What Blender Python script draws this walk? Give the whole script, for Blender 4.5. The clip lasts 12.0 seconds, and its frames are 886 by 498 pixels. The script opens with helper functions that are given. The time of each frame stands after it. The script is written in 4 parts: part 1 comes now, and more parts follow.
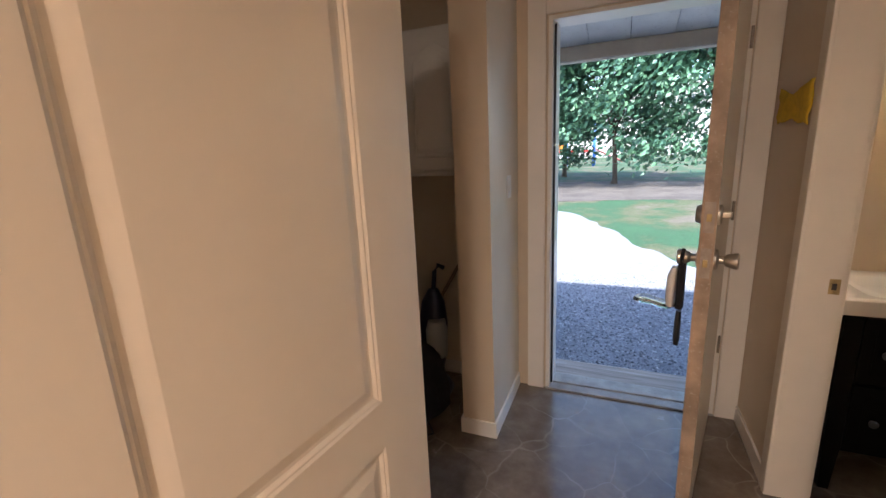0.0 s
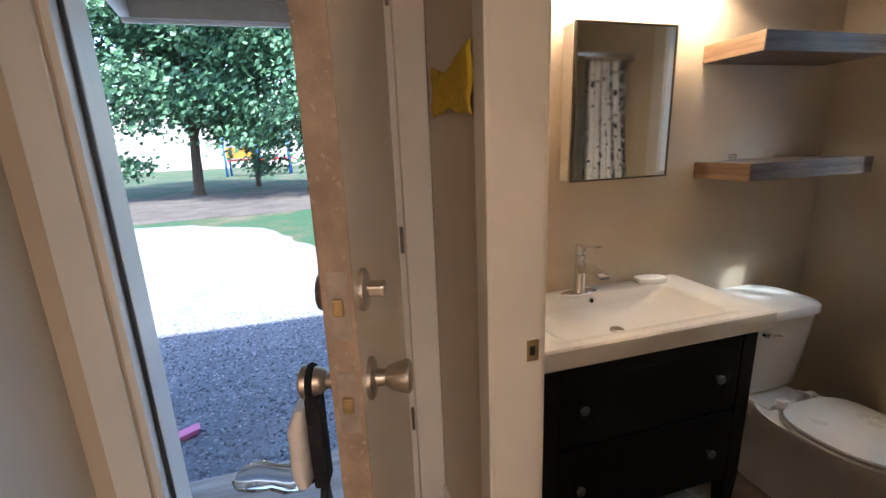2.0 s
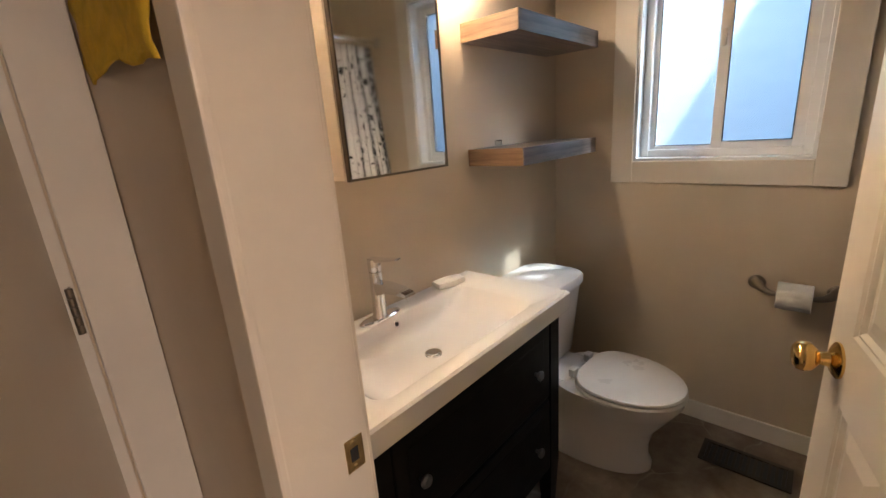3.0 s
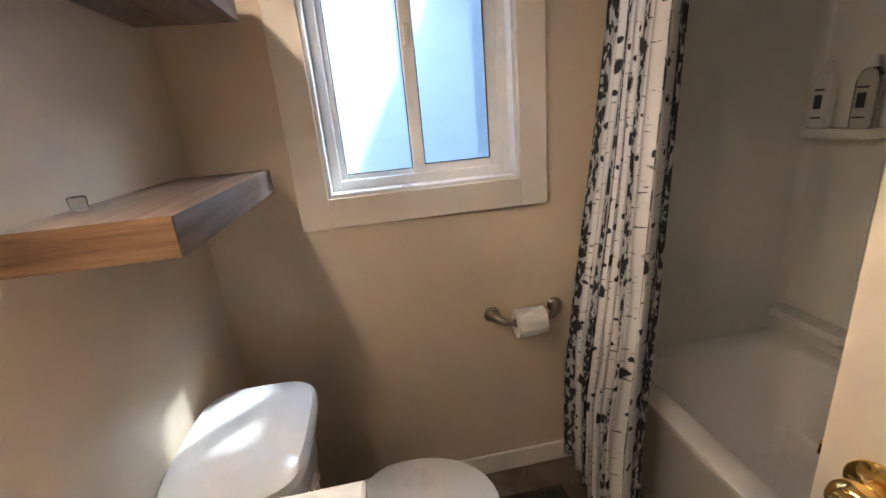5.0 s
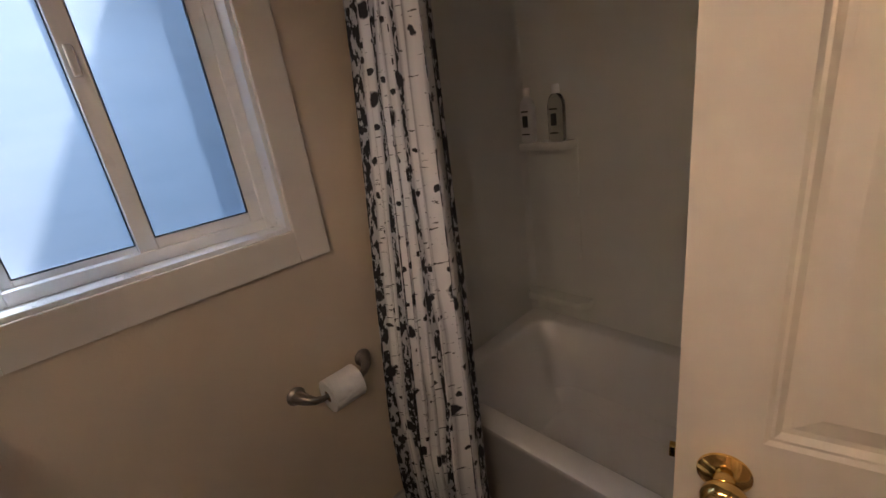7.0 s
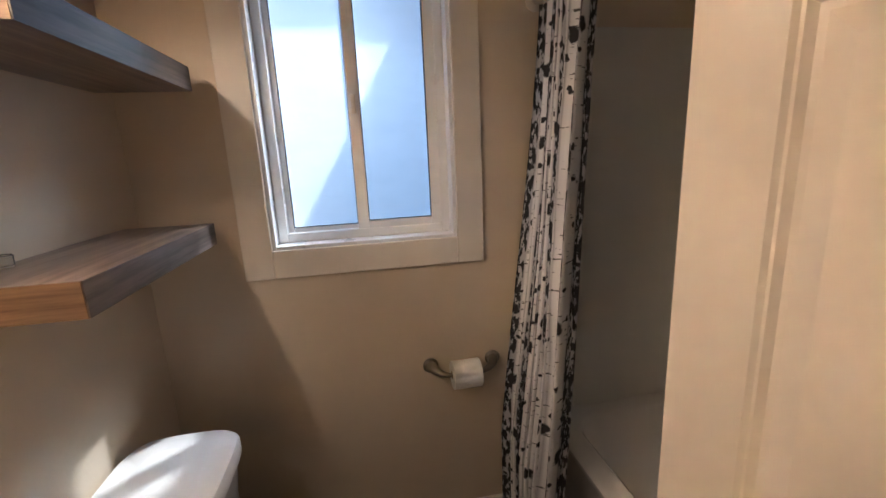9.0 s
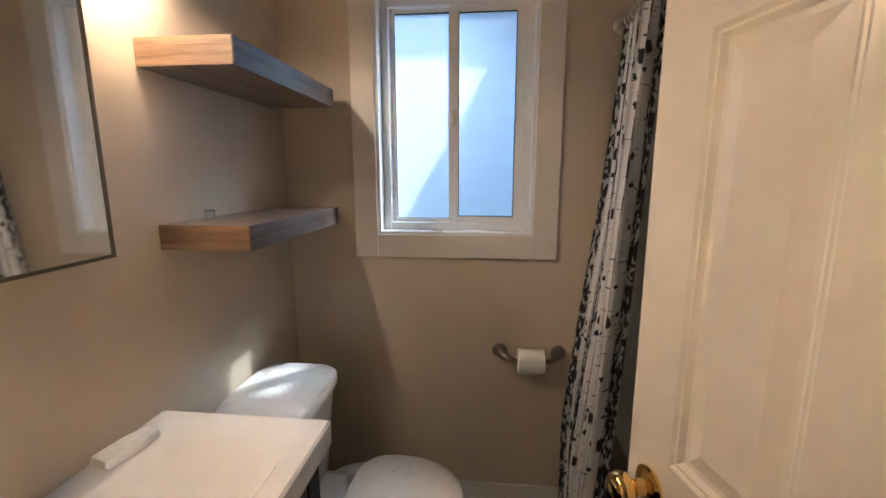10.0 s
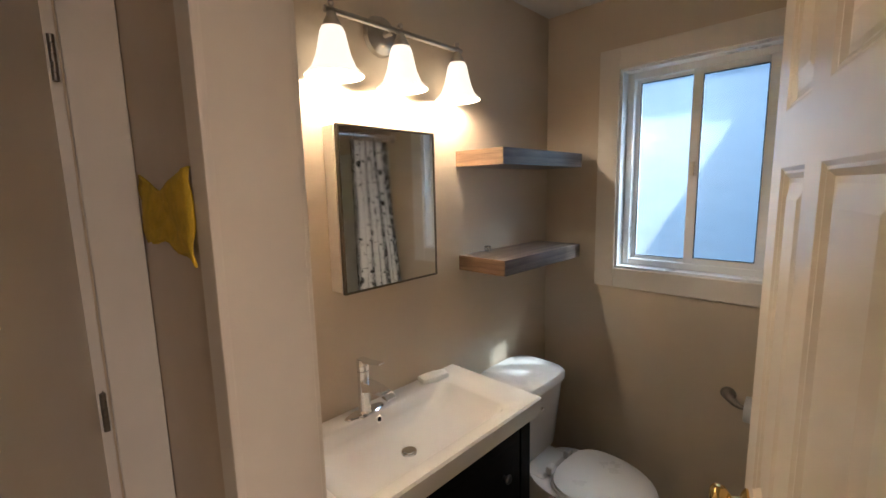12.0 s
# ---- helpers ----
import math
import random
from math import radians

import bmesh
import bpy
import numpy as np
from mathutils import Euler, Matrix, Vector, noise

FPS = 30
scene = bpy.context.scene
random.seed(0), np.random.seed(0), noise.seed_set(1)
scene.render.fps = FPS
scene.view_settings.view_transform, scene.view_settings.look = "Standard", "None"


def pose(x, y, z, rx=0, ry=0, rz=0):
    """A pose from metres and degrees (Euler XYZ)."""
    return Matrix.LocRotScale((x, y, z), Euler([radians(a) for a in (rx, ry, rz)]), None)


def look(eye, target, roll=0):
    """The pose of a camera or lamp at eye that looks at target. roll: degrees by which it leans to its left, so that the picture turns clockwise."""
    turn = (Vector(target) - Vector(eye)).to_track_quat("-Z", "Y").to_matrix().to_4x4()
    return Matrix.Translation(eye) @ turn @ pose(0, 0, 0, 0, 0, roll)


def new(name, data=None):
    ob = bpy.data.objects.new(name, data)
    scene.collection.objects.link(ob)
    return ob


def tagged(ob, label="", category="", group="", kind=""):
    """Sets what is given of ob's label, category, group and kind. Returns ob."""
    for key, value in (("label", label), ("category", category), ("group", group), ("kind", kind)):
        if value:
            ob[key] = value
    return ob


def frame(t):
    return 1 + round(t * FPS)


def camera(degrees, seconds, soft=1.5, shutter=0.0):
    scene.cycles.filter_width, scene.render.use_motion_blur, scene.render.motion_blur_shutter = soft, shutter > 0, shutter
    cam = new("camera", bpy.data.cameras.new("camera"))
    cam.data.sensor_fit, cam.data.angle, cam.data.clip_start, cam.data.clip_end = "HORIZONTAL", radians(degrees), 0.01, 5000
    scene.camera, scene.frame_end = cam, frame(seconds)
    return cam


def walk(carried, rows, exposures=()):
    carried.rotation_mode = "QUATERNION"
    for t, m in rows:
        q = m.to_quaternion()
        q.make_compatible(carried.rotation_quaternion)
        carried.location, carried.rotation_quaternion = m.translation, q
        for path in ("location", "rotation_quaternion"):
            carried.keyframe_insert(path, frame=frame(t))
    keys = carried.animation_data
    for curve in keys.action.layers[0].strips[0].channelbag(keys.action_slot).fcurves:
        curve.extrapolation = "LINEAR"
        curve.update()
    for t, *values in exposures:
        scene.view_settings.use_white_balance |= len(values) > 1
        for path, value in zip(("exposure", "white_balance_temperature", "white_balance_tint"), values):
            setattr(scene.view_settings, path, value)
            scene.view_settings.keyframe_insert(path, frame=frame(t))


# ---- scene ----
cam = camera(92.9, 12.0)
PATH = [
    (0, (0.867, 1.517, 1.425), (0.102, 3.31, 0.975), -2.7),
    (0.5, (0.925, 1.729, 1.408), (0.481, 3.625, 0.953), -2.6),
    (1, (0.94, 1.992, 1.402), (1.019, 3.934, 0.931), -2.8),
    (1.5, (0.994, 2.245, 1.405), (1.393, 4.143, 0.917), -2.4),
    (2, (1.127, 2.49, 1.392), (1.642, 4.363, 0.917), -2.3),
    (2.5, (1.2, 2.687, 1.367), (2.138, 4.381, 0.867), -1.4),
    (3, (1.287, 2.857, 1.36), (2.704, 4.164, 0.827), -4.3),
    (5, (1.936, 3.348, 1.389), (3.824, 3.076, 0.788), -5.2),
    (5.5, (2.044, 3.353, 1.405), (3.804, 2.619, 0.801), -6.5),
    (6, (2.116, 3.345, 1.428), (3.669, 2.259, 0.787), -9.8),
    (6.5, (2.168, 3.355, 1.44), (3.563, 2.081, 0.782), -8.8),
    (8.5, (1.96, 3.219, 1.471), (3.714, 2.408, 0.954), -4.5),
    (9, (1.848, 3.196, 1.454), (3.769, 2.844, 1.02), -2.6),
    (9.5, (1.72, 3.142, 1.411), (3.684, 3.126, 1.037), -0.5),
    (10, (1.611, 3.066, 1.41), (3.57, 3.268, 1.064), -0.1),
    (10.5, (1.472, 2.992, 1.471), (3.415, 3.35, 1.155), -0.4),
    (11, (1.386, 2.865, 1.572), (3.237, 3.563, 1.276), -1.9),
    (11.5, (1.325, 2.776, 1.589), (3.005, 3.823, 1.308), -2.0),
    (12, (1.266, 2.687, 1.57), (2.678, 4.074, 1.286), -1.3),
]
walk(cam, [(t, look(eye, target, roll)) for t, eye, target, roll in PATH],
     exposures=[(0.0, 2.55, 6200, 12), (1.0, 2.5, 5950, 8), (1.5, 2.7, 6050, 11), (2.5, 2.5, 6000, 11), (3.0, 2.85, 6200, 12), (5.0, 3.1, 5950, 13),
                (5.5, 2.95, 6250, 16), (6.0, 2.5, 6150, 17), (6.5, 2.1, 6000, 18), (8.5, 2.3, 6450, 24), (9.0, 2.65, 6150, 18), (10.0, 2.65, 5950, 14), (12.0, 2.5, 5850, 9)])


# ---- light ----
world = bpy.data.worlds.new("world")
scene.world = world
world.use_nodes = True
wn = world.node_tree
sky = wn.nodes.new("ShaderNodeTexSky")
sky.sky_type = "NISHITA"
sky.sun_disc = False
sky.sun_elevation = radians(50.5)
SUN_FROM = Vector((0.60, -0.65, 1.12)).normalized()
sky.sun_rotation = math.atan2(SUN_FROM.x, SUN_FROM.y)
wn.links.new(sky.outputs[0], wn.nodes["Background"].inputs[0])
wn.nodes["Background"].inputs[1].default_value = 0.15
sun = new("sun", bpy.data.lights.new("sun", "SUN"))
sun.data.energy, sun.data.angle, sun.data.color = 3.0, radians(1.5), (1, 0.96, 0.9)
sun.rotation_euler = SUN_FROM.to_track_quat("Z", "Y").to_euler()
BULB_WATTS, HALL_WATTS = 0.93, 11.5
# added fill lamp in line with the sun, for light the frosted glass spreads
glass_fill = new("window_fill", bpy.data.lights.new("window_fill", "AREA"))
glass_fill.data.shape, glass_fill.data.size, glass_fill.data.size_y = "RECTANGLE", 0.9, 0.9
glass_fill.data.energy, glass_fill.data.color = 44.0, (0.84, 0.92, 1.0)
glass_fill.matrix_world = look((4.30, 2.23, 3.30), (3.35, 3.26, 1.53))


# ---- materials ----
def rgb(c):
    return (c[0], c[1], c[2], 1)


class Nodes:
    """A material's node tree with short ways to add to it."""

    def __init__(self, name):
        self.m = bpy.data.materials.new(name)
        self.m.use_nodes = True
        self.t = self.m.node_tree
        self.b = self.t.nodes["Principled BSDF"]
        self.co = self.add("ShaderNodeTexCoord")

    def add(self, kind, **props):
        n = self.t.nodes.new(kind)
        for k, v in props.items():
            n.inputs[k].default_value = v
        return n

    def link(self, a, b):
        self.t.links.new(a, b)

    def mapped(self, scale=(1, 1, 1), source="Object", turn=(0, 0, 0)):
        n = self.add("ShaderNodeMapping")
        n.inputs["Scale"].default_value = scale
        n.inputs["Rotation"].default_value = turn
        self.link(self.co.outputs[source], n.inputs[0])
        return n.outputs[0]

    def noise(self, scale, vec, detail=4.0, rough=0.6):
        n = self.add("ShaderNodeTexNoise", Scale=scale, Detail=detail, Roughness=rough)
        self.link(vec, n.inputs["Vector"])
        return n.outputs["Fac"]

    def ramp(self, fac, stops):
        n = self.add("ShaderNodeValToRGB")
        e = n.color_ramp.elements
        while len(e) < len(stops):
            e.new(0.5)
        for k, (p, c) in enumerate(stops):
            e[k].position = p
            e[k].color = rgb(c) if not isinstance(c, (int, float)) else (c, c, c, 1)
        self.link(fac, n.inputs[0])
        return n.outputs[0]

    def mix(self, fac, a, b, how="MIX"):
        n = self.t.nodes.new("ShaderNodeMix")
        n.data_type, n.blend_type = "RGBA", how
        for sock, v in ((n.inputs[0], fac), (n.inputs[6], a), (n.inputs[7], b)):
            if isinstance(v, (int, float)):
                sock.default_value = v
            elif isinstance(v, tuple):
                sock.default_value = rgb(v)
            else:
                self.link(v, sock)
        return n.outputs[2]

    def bump(self, height, strength, distance=0.002):
        n = self.add("ShaderNodeBump", Strength=strength, Distance=distance)
        self.link(height, n.inputs["Height"])
        self.link(n.outputs[0], self.b.inputs["Normal"])

    def color(self, c):
        self.link(c, self.b.inputs["Base Color"])

    def rough(self, r):
        if isinstance(r, (int, float)):
            self.b.inputs["Roughness"].default_value = r
        else:
            self.link(r, self.b.inputs["Roughness"])


def paint(name, c, rough=0.5, var=0.07, scale=2.5, bump=0.12, grain=260, metal=0.0, dirt=None):
    """Paint, plastic or metal with soft mottling, uneven gloss and a fine grain."""
    n = Nodes(name)
    v = n.mapped()
    big = n.noise(scale, v)
    lo, hi = [x * (1 - var) for x in c], [min(1, x * (1 + var)) for x in c]
    col = n.ramp(big, [(0.3, lo), (0.7, hi)])
    if dirt:
        spots = n.ramp(n.noise(scale * 9, v, 6, 0.75), [(0.58, 0.0), (0.72, 1.0)])
        col = n.mix(spots, col, dirt)
    n.color(col)
    n.rough(n.ramp(n.noise(scale * 3, v), [(0.2, max(0, rough - 0.07)), (0.8, min(1, rough + 0.07))]))
    n.b.inputs["Metallic"].default_value = metal
    n.bump(n.noise(grain, v, 2), bump)
    return n.m


def wood(name, dark, light, along="X", rough=0.5, streak=60.0, bump=0.25):
    """Streaked timber with its grain along one axis."""
    n = Nodes(name)
    sc = {"X": (0.06, 1, 1), "Y": (1, 0.06, 1), "Z": (1, 1, 0.06)}[along]
    v = n.mapped(sc)
    fine = n.noise(streak, v, 6, 0.65)
    wide = n.noise(streak / 6, v, 3)
    a = n.ramp(fine, [(0.3, dark), (0.68, light)])
    n.color(n.mix(n.ramp(wide, [(0.35, 0.0), (0.7, 0.6)]), a, tuple(x * 0.55 for x in dark)))
    n.rough(rough)
    n.bump(fine, bump)
    return n.m


def door_paint():
    """Gloss paint over an embossed wood grain."""
    n = Nodes("cream door paint")
    v = n.mapped((1, 1, 0.07))
    n.color(n.ramp(n.noise(2, n.mapped()), [(0.3, (0.71, 0.63, 0.52)), (0.7, (0.76, 0.68, 0.57))]))
    n.rough(0.3)
    n.bump(n.noise(70, v, 2, 0.5), 0.06, 0.0006)
    return n.m


WALL = paint("wall paint", (0.645, 0.535, 0.405), 0.4, 0.04, 1.8, 0.25, 90)
WHITE = paint("white trim paint", (0.80, 0.76, 0.70), 0.33, 0.04, 4, 0.1, 150)
DOORP = door_paint()
CEIL = paint("ceiling paint", (0.75, 0.73, 0.69), 0.8, 0.03, 2, 0.5, 60)
BEIGE = paint("beige trim paint", (0.76, 0.70, 0.62), 0.38, 0.04, 3, 0.1, 120)
PORC = paint("porcelain", (0.77, 0.74, 0.71), 0.1, 0.01, 2, 0.0)
TUBM = paint("acrylic", (0.72, 0.70, 0.64), 0.16, 0.02, 2, 0.02)
PLASTIC = paint("white plastic", (0.72, 0.70, 0.68), 0.3, 0.02, 3, 0.02)
BLACK = paint("black lacquer", (0.005, 0.0048, 0.0045), 0.42, 0.2, 5, 0.08, 120)
BLACK.node_tree.nodes["Principled BSDF"].inputs["Specular IOR Level"].default_value = 0.12
NICKEL = paint("brushed nickel", (0.52, 0.47, 0.41), 0.36, 0.06, 20, 0.06, 500, 1.0)
PEWTER = paint("dark satin nickel", (0.30, 0.265, 0.23), 0.32, 0.08, 20, 0.06, 500, 1.0)
CHROME = paint("chrome", (0.82, 0.82, 0.84), 0.07, 0.02, 5, 0.0, 100, 1.0)
BRASS = paint("polished brass", (0.86, 0.58, 0.20), 0.12, 0.05, 12, 0.0, 100, 1.0)
OLDBRASS = paint("worn brass", (0.55, 0.42, 0.22), 0.4, 0.2, 40, 0.1, 200, 1.0, (0.35, 0.33, 0.3))
LOCKPLATE = paint("painted-over steel", (0.40, 0.34, 0.29), 0.45, 0.2, 30, 0.2, 90, 0.3, (0.52, 0.46, 0.40))
RUBBER = paint("black rubber", (0.02, 0.02, 0.022), 0.55, 0.15, 20, 0.1)
DARK = paint("black fabric", (0.012, 0.012, 0.016), 0.9, 0.3, 20, 0.6, 300)
BLUEBLACK = paint("dark blue plastic", (0.012, 0.016, 0.05), 0.35, 0.1, 10, 0.03)
GREY = paint("grey plastic", (0.42, 0.43, 0.42), 0.45, 0.05, 8, 0.05)
BRONZE = paint("dark floor register metal", (0.05, 0.04, 0.03), 0.45, 0.2, 30, 0.05, 200, 0.6)
YELLOW = paint("yellow sponge cloth", (0.66, 0.46, 0.035), 0.9, 0.16, 30, 0.9, 180)
PAPER = paint("white paper", (0.86, 0.84, 0.80), 0.9, 0.03, 40, 0.3, 120)
SHELF = wood("dark walnut laminate", (0.06, 0.036, 0.027), (0.42, 0.31, 0.25), "X", 0.30, 45)
SHELFEND = wood("pale shelf end", (0.11, 0.057, 0.030), (0.34, 0.205, 0.115), "Y", 0.5, 60)
SHELFDARK = wood("shelf front", (0.04, 0.03, 0.028), (0.26, 0.20, 0.18), "X", 0.28, 45)
PLANK = wood("weathered plank", (0.24, 0.20, 0.17), (0.52, 0.46, 0.42), "X", 0.85, 40, 0.6)
PORCHW = paint("porch paint", (0.72, 0.71, 0.68), 0.6, 0.08, 6, 0.2, 80, 0.0, (0.35, 0.3, 0.26))
GREYWOOD = paint("taupe porch beam paint", (0.36, 0.31, 0.27), 0.6, 0.12, 6, 0.2, 80)
RAWEDGE = paint("scuffed door edge", (0.40, 0.30, 0.22), 0.6, 0.35, 9, 0.3, 60, 0.0, (0.66, 0.58, 0.48))
SIDING = paint("pale siding", (0.25, 0.32, 0.40), 0.6, 0.05, 2, 0.1)
ROOF = paint("roof shingle", (0.10, 0.09, 0.085), 0.9, 0.25, 14, 0.8, 40)
BARK = wood("bark", (0.05, 0.038, 0.028), (0.16, 0.12, 0.09), "Z", 0.95, 22, 1.0)


def floor_material():
    n = Nodes("slate pattern vinyl")
    v = n.mapped()
    warp = n.add("ShaderNodeTexNoise", Scale=2.2, Detail=3)
    n.link(v, warp.inputs["Vector"])
    add = n.add("ShaderNodeVectorMath")
    add.operation = "MULTIPLY_ADD"
    n.link(warp.outputs["Color"], add.inputs[0])
    add.inputs[1].default_value = (0.32, 0.32, 0)
    n.link(v, add.inputs[2])
    vo = n.add("ShaderNodeTexVoronoi", Scale=3.6)
    vo.feature = "DISTANCE_TO_EDGE"
    n.link(add.outputs[0], vo.inputs["Vector"])
    line = n.ramp(vo.outputs["Distance"], [(0.0, 1.0), (0.02, 0.0)])
    cloud = n.noise(5, v, 6, 0.65)
    base = n.ramp(cloud, [(0.25, (0.12, 0.09, 0.065)), (0.5, (0.22, 0.17, 0.13)), (0.75, (0.33, 0.275, 0.22))])
    cell = n.add("ShaderNodeTexVoronoi", Scale=3.6)
    n.link(add.outputs[0], cell.inputs["Vector"])
    base = n.mix(0.3, base, n.ramp(cell.outputs["Color"], [(0.2, 0.55), (0.8, 1.0)]), "MULTIPLY")
    weak = n.mix(1.0, n.ramp(n.noise(4, v), [(0.38, 0.0), (0.65, 0.4)]), line, "MULTIPLY")
    n.color(n.mix(weak, base, (0.55, 0.50, 0.43)))
    n.rough(n.ramp(cloud, [(0.3, 0.16), (0.7, 0.28)]))
    n.bump(line, 0.15, 0.001)
    return n.m


def birch_material():
    """Birch trunks printed on cloth: pale trunks, dark gaps with twigs, lenticels and knots; u and v in metres."""
    n = Nodes("birch print cloth")
    v = n.mapped((1, 1, 1), "UV")
    w = n.add("ShaderNodeTexNoise", Scale=1.3, Detail=2)
    n.link(v, w.inputs["Vector"])
    add = n.add("ShaderNodeVectorMath")
    add.operation = "MULTIPLY_ADD"
    n.link(w.outputs["Color"], add.inputs[0])
    add.inputs[1].default_value = (0.09, 0.0, 0)
    n.link(v, add.inputs[2])
    sep = n.add("ShaderNodeSeparateXYZ")
    n.link(add.outputs[0], sep.inputs[0])
    mul = n.add("ShaderNodeMath")
    mul.operation = "MULTIPLY"
    mul.inputs[1].default_value = 12.5
    n.link(sep.outputs[0], mul.inputs[0])
    vo = n.add("ShaderNodeTexVoronoi", Scale=1.0)
    vo.voronoi_dimensions = "1D"
    n.link(mul.outputs[0], vo.inputs["W"])
    trunk = n.ramp(vo.outputs["Distance"], [(0.32, 1.0), (0.35, 0.0)])
    shade = n.ramp(vo.outputs["Distance"], [(0.0, (0.88, 0.86, 0.84)), (0.22, (0.82, 0.80, 0.78)), (0.33, (0.46, 0.44, 0.44))])

    def stretched(sx, sy, scale, lo, hi, detail=3):
        m = n.add("ShaderNodeMapping")
        m.inputs["Scale"].default_value = (sx, sy, 1)
        n.link(v, m.inputs[0])
        return n.ramp(n.noise(scale, m.outputs[0], detail, 0.6), [(lo, 0.0), (hi, 1.0)])

    def eyes(sx, sy, size, shift):
        """Bark eyes: scattered dark marks with ragged outlines."""
        rag = n.add("ShaderNodeTexNoise", Scale=38.0, Detail=3)
        n.link(v, rag.inputs["Vector"])
        off = n.add("ShaderNodeVectorMath")
        off.operation = "MULTIPLY_ADD"
        off.inputs[1].default_value = (0.030, 0.030, 0)
        n.link(rag.outputs["Color"], off.inputs[0])
        n.link(v, off.inputs[2])
        m = n.add("ShaderNodeMapping")
        m.inputs["Scale"].default_value = (sx, sy, 1)
        m.inputs["Location"].default_value = (shift, shift * 0.7, 0)
        n.link(off.outputs[0], m.inputs[0])
        c = n.add("ShaderNodeTexVoronoi", Scale=1.0)
        c.voronoi_dimensions = "2D"
        n.link(m.outputs[0], c.inputs["Vector"])
        return n.ramp(c.outputs["Distance"], [(size, 1.0), (size + 0.03, 0.0)])
    lent = stretched(0.35, 1.9, 52, 0.625, 0.65)
    twig = stretched(1.5, 0.6, 40, 0.47, 0.50, 5)
    gap = n.mix(twig, (0.46, 0.45, 0.46), (0.012, 0.012, 0.013))
    bark = n.mix(lent, shade, (0.10, 0.09, 0.085))
    both = n.mix(trunk, gap, bark)
    both = n.mix(eyes(11, 13, 0.088, 0.0), both, (0.022, 0.020, 0.021))
    n.color(n.mix(eyes(5.5, 5.0, 0.085, 0.4), both, (0.018, 0.016, 0.017)))
    n.rough(0.75)
    n.bump(n.noise(900, v, 1), 0.1, 0.0005)
    return n.m


def ground_material(name, stops, scale, grain, rough=0.95, bump=0.6):
    n = Nodes(name)
    v = n.mapped()
    a = n.noise(scale, v, 6, 0.7)
    g = n.noise(grain, v, 3, 0.7)
    col = n.ramp(a, stops)
    n.color(n.mix(0.75, col, n.ramp(g, [(0.3, 0.25), (0.7, 1.0)]), "MULTIPLY"))
    n.rough(rough)
    n.bump(g, bump, 0.02)
    return n.m


FLOOR = floor_material()
BIRCH = birch_material()
GRAVEL = ground_material("grey gravel", [(0.3, (0.20, 0.215, 0.25)), (0.7, (0.31, 0.325, 0.37))], 3, 60)
# pale colour of the screen that gives the bright distance
BACKDROPPALE = ground_material("pale backdrop", [(0.3, (0.55, 0.53, 0.49)), (0.7, (0.66, 0.64, 0.60))], 2, 120, 0.9, 0.2)
GRASS = ground_material("lawn", [(0.38, (0.13, 0.11, 0.085)), (0.46, (0.075, 0.09, 0.04)), (0.55, (0.02, 0.08, 0.032)), (0.8, (0.035, 0.115, 0.045))], 0.55, 30)
# soil colour with the shade of the trees put into it
SHADESOIL = ground_material("soil darkened for shade", [(0.35, (0.06, 0.05, 0.047)), (0.7, (0.15, 0.13, 0.115))], 1.2, 24)


def glass(name, c=(1, 1, 1), rough=0.0, bump=0.0, scale=30):
    n = Nodes(name)
    n.b.inputs["Base Color"].default_value = rgb(c)
    n.b.inputs["Transmission Weight"].default_value = 1.0
    n.b.inputs["IOR"].default_value = 1.45
    n.rough(rough)
    if bump:
        n.bump(n.noise(scale, n.mapped(), 2), bump, 0.002)
    return n.m


def frosted():
    """The etched outer face of an obscure pane: it throws the light on in a wide lobe, partly milky."""
    n = Nodes("obscure window glass")
    lobe = n.add("ShaderNodeBsdfRefraction", Color=(0.80, 0.92, 0.98, 1), Roughness=0.62, IOR=1.03)
    clear = n.add("ShaderNodeBsdfTransparent", Color=(0.86, 0.95, 1.0, 1))
    milky = n.add("ShaderNodeBsdfTranslucent")
    n.link(n.ramp(n.noise(7, n.mapped((1, 1, 3.5)), 4), [(0.3, (0.46, 0.55, 0.60)), (0.7, (0.56, 0.64, 0.69))]), milky.inputs["Color"])
    body = n.add("ShaderNodeMixShader", Fac=0.45)
    n.link(lobe.outputs[0], body.inputs[1])
    n.link(milky.outputs[0], body.inputs[2])
    mix = n.add("ShaderNodeMixShader", Fac=0.73)
    n.link(clear.outputs[0], mix.inputs[1])
    n.link(body.outputs[0], mix.inputs[2])
    n.link(mix.outputs[0], n.t.nodes["Material Output"].inputs[0])
    return n.m


def smooth_face():
    """The polished inner face and the edges of a pane: clear, with a faint gloss."""
    n = Nodes("polished pane face")
    clear = n.add("ShaderNodeBsdfTransparent", Color=(0.95, 0.98, 0.98, 1))
    gloss = n.add("ShaderNodeBsdfGlossy", Roughness=0.02)
    mix = n.add("ShaderNodeMixShader", Fac=0.05)
    n.link(clear.outputs[0], mix.inputs[1])
    n.link(gloss.outputs[0], mix.inputs[2])
    n.link(mix.outputs[0], n.t.nodes["Material Output"].inputs[0])
    return n.m


PANEFACE = smooth_face()
FROST = frosted()
CLEAR = glass("clear plastic", (0.9, 0.9, 0.88), 0.08, 0.2, 60)
MIRROR = paint("mirror", (0.86, 0.87, 0.86), 0.012, 0.0, 1, 0.0, 10, 1.0)


def glow(name, c, strength):
    n = Nodes(name)
    n.b.inputs["Base Color"].default_value = rgb((0.85, 0.8, 0.7))
    n.b.inputs["Emission Color"].default_value = rgb(c)
    n.b.inputs["Emission Strength"].default_value = strength
    n.rough(0.3)
    return n.m


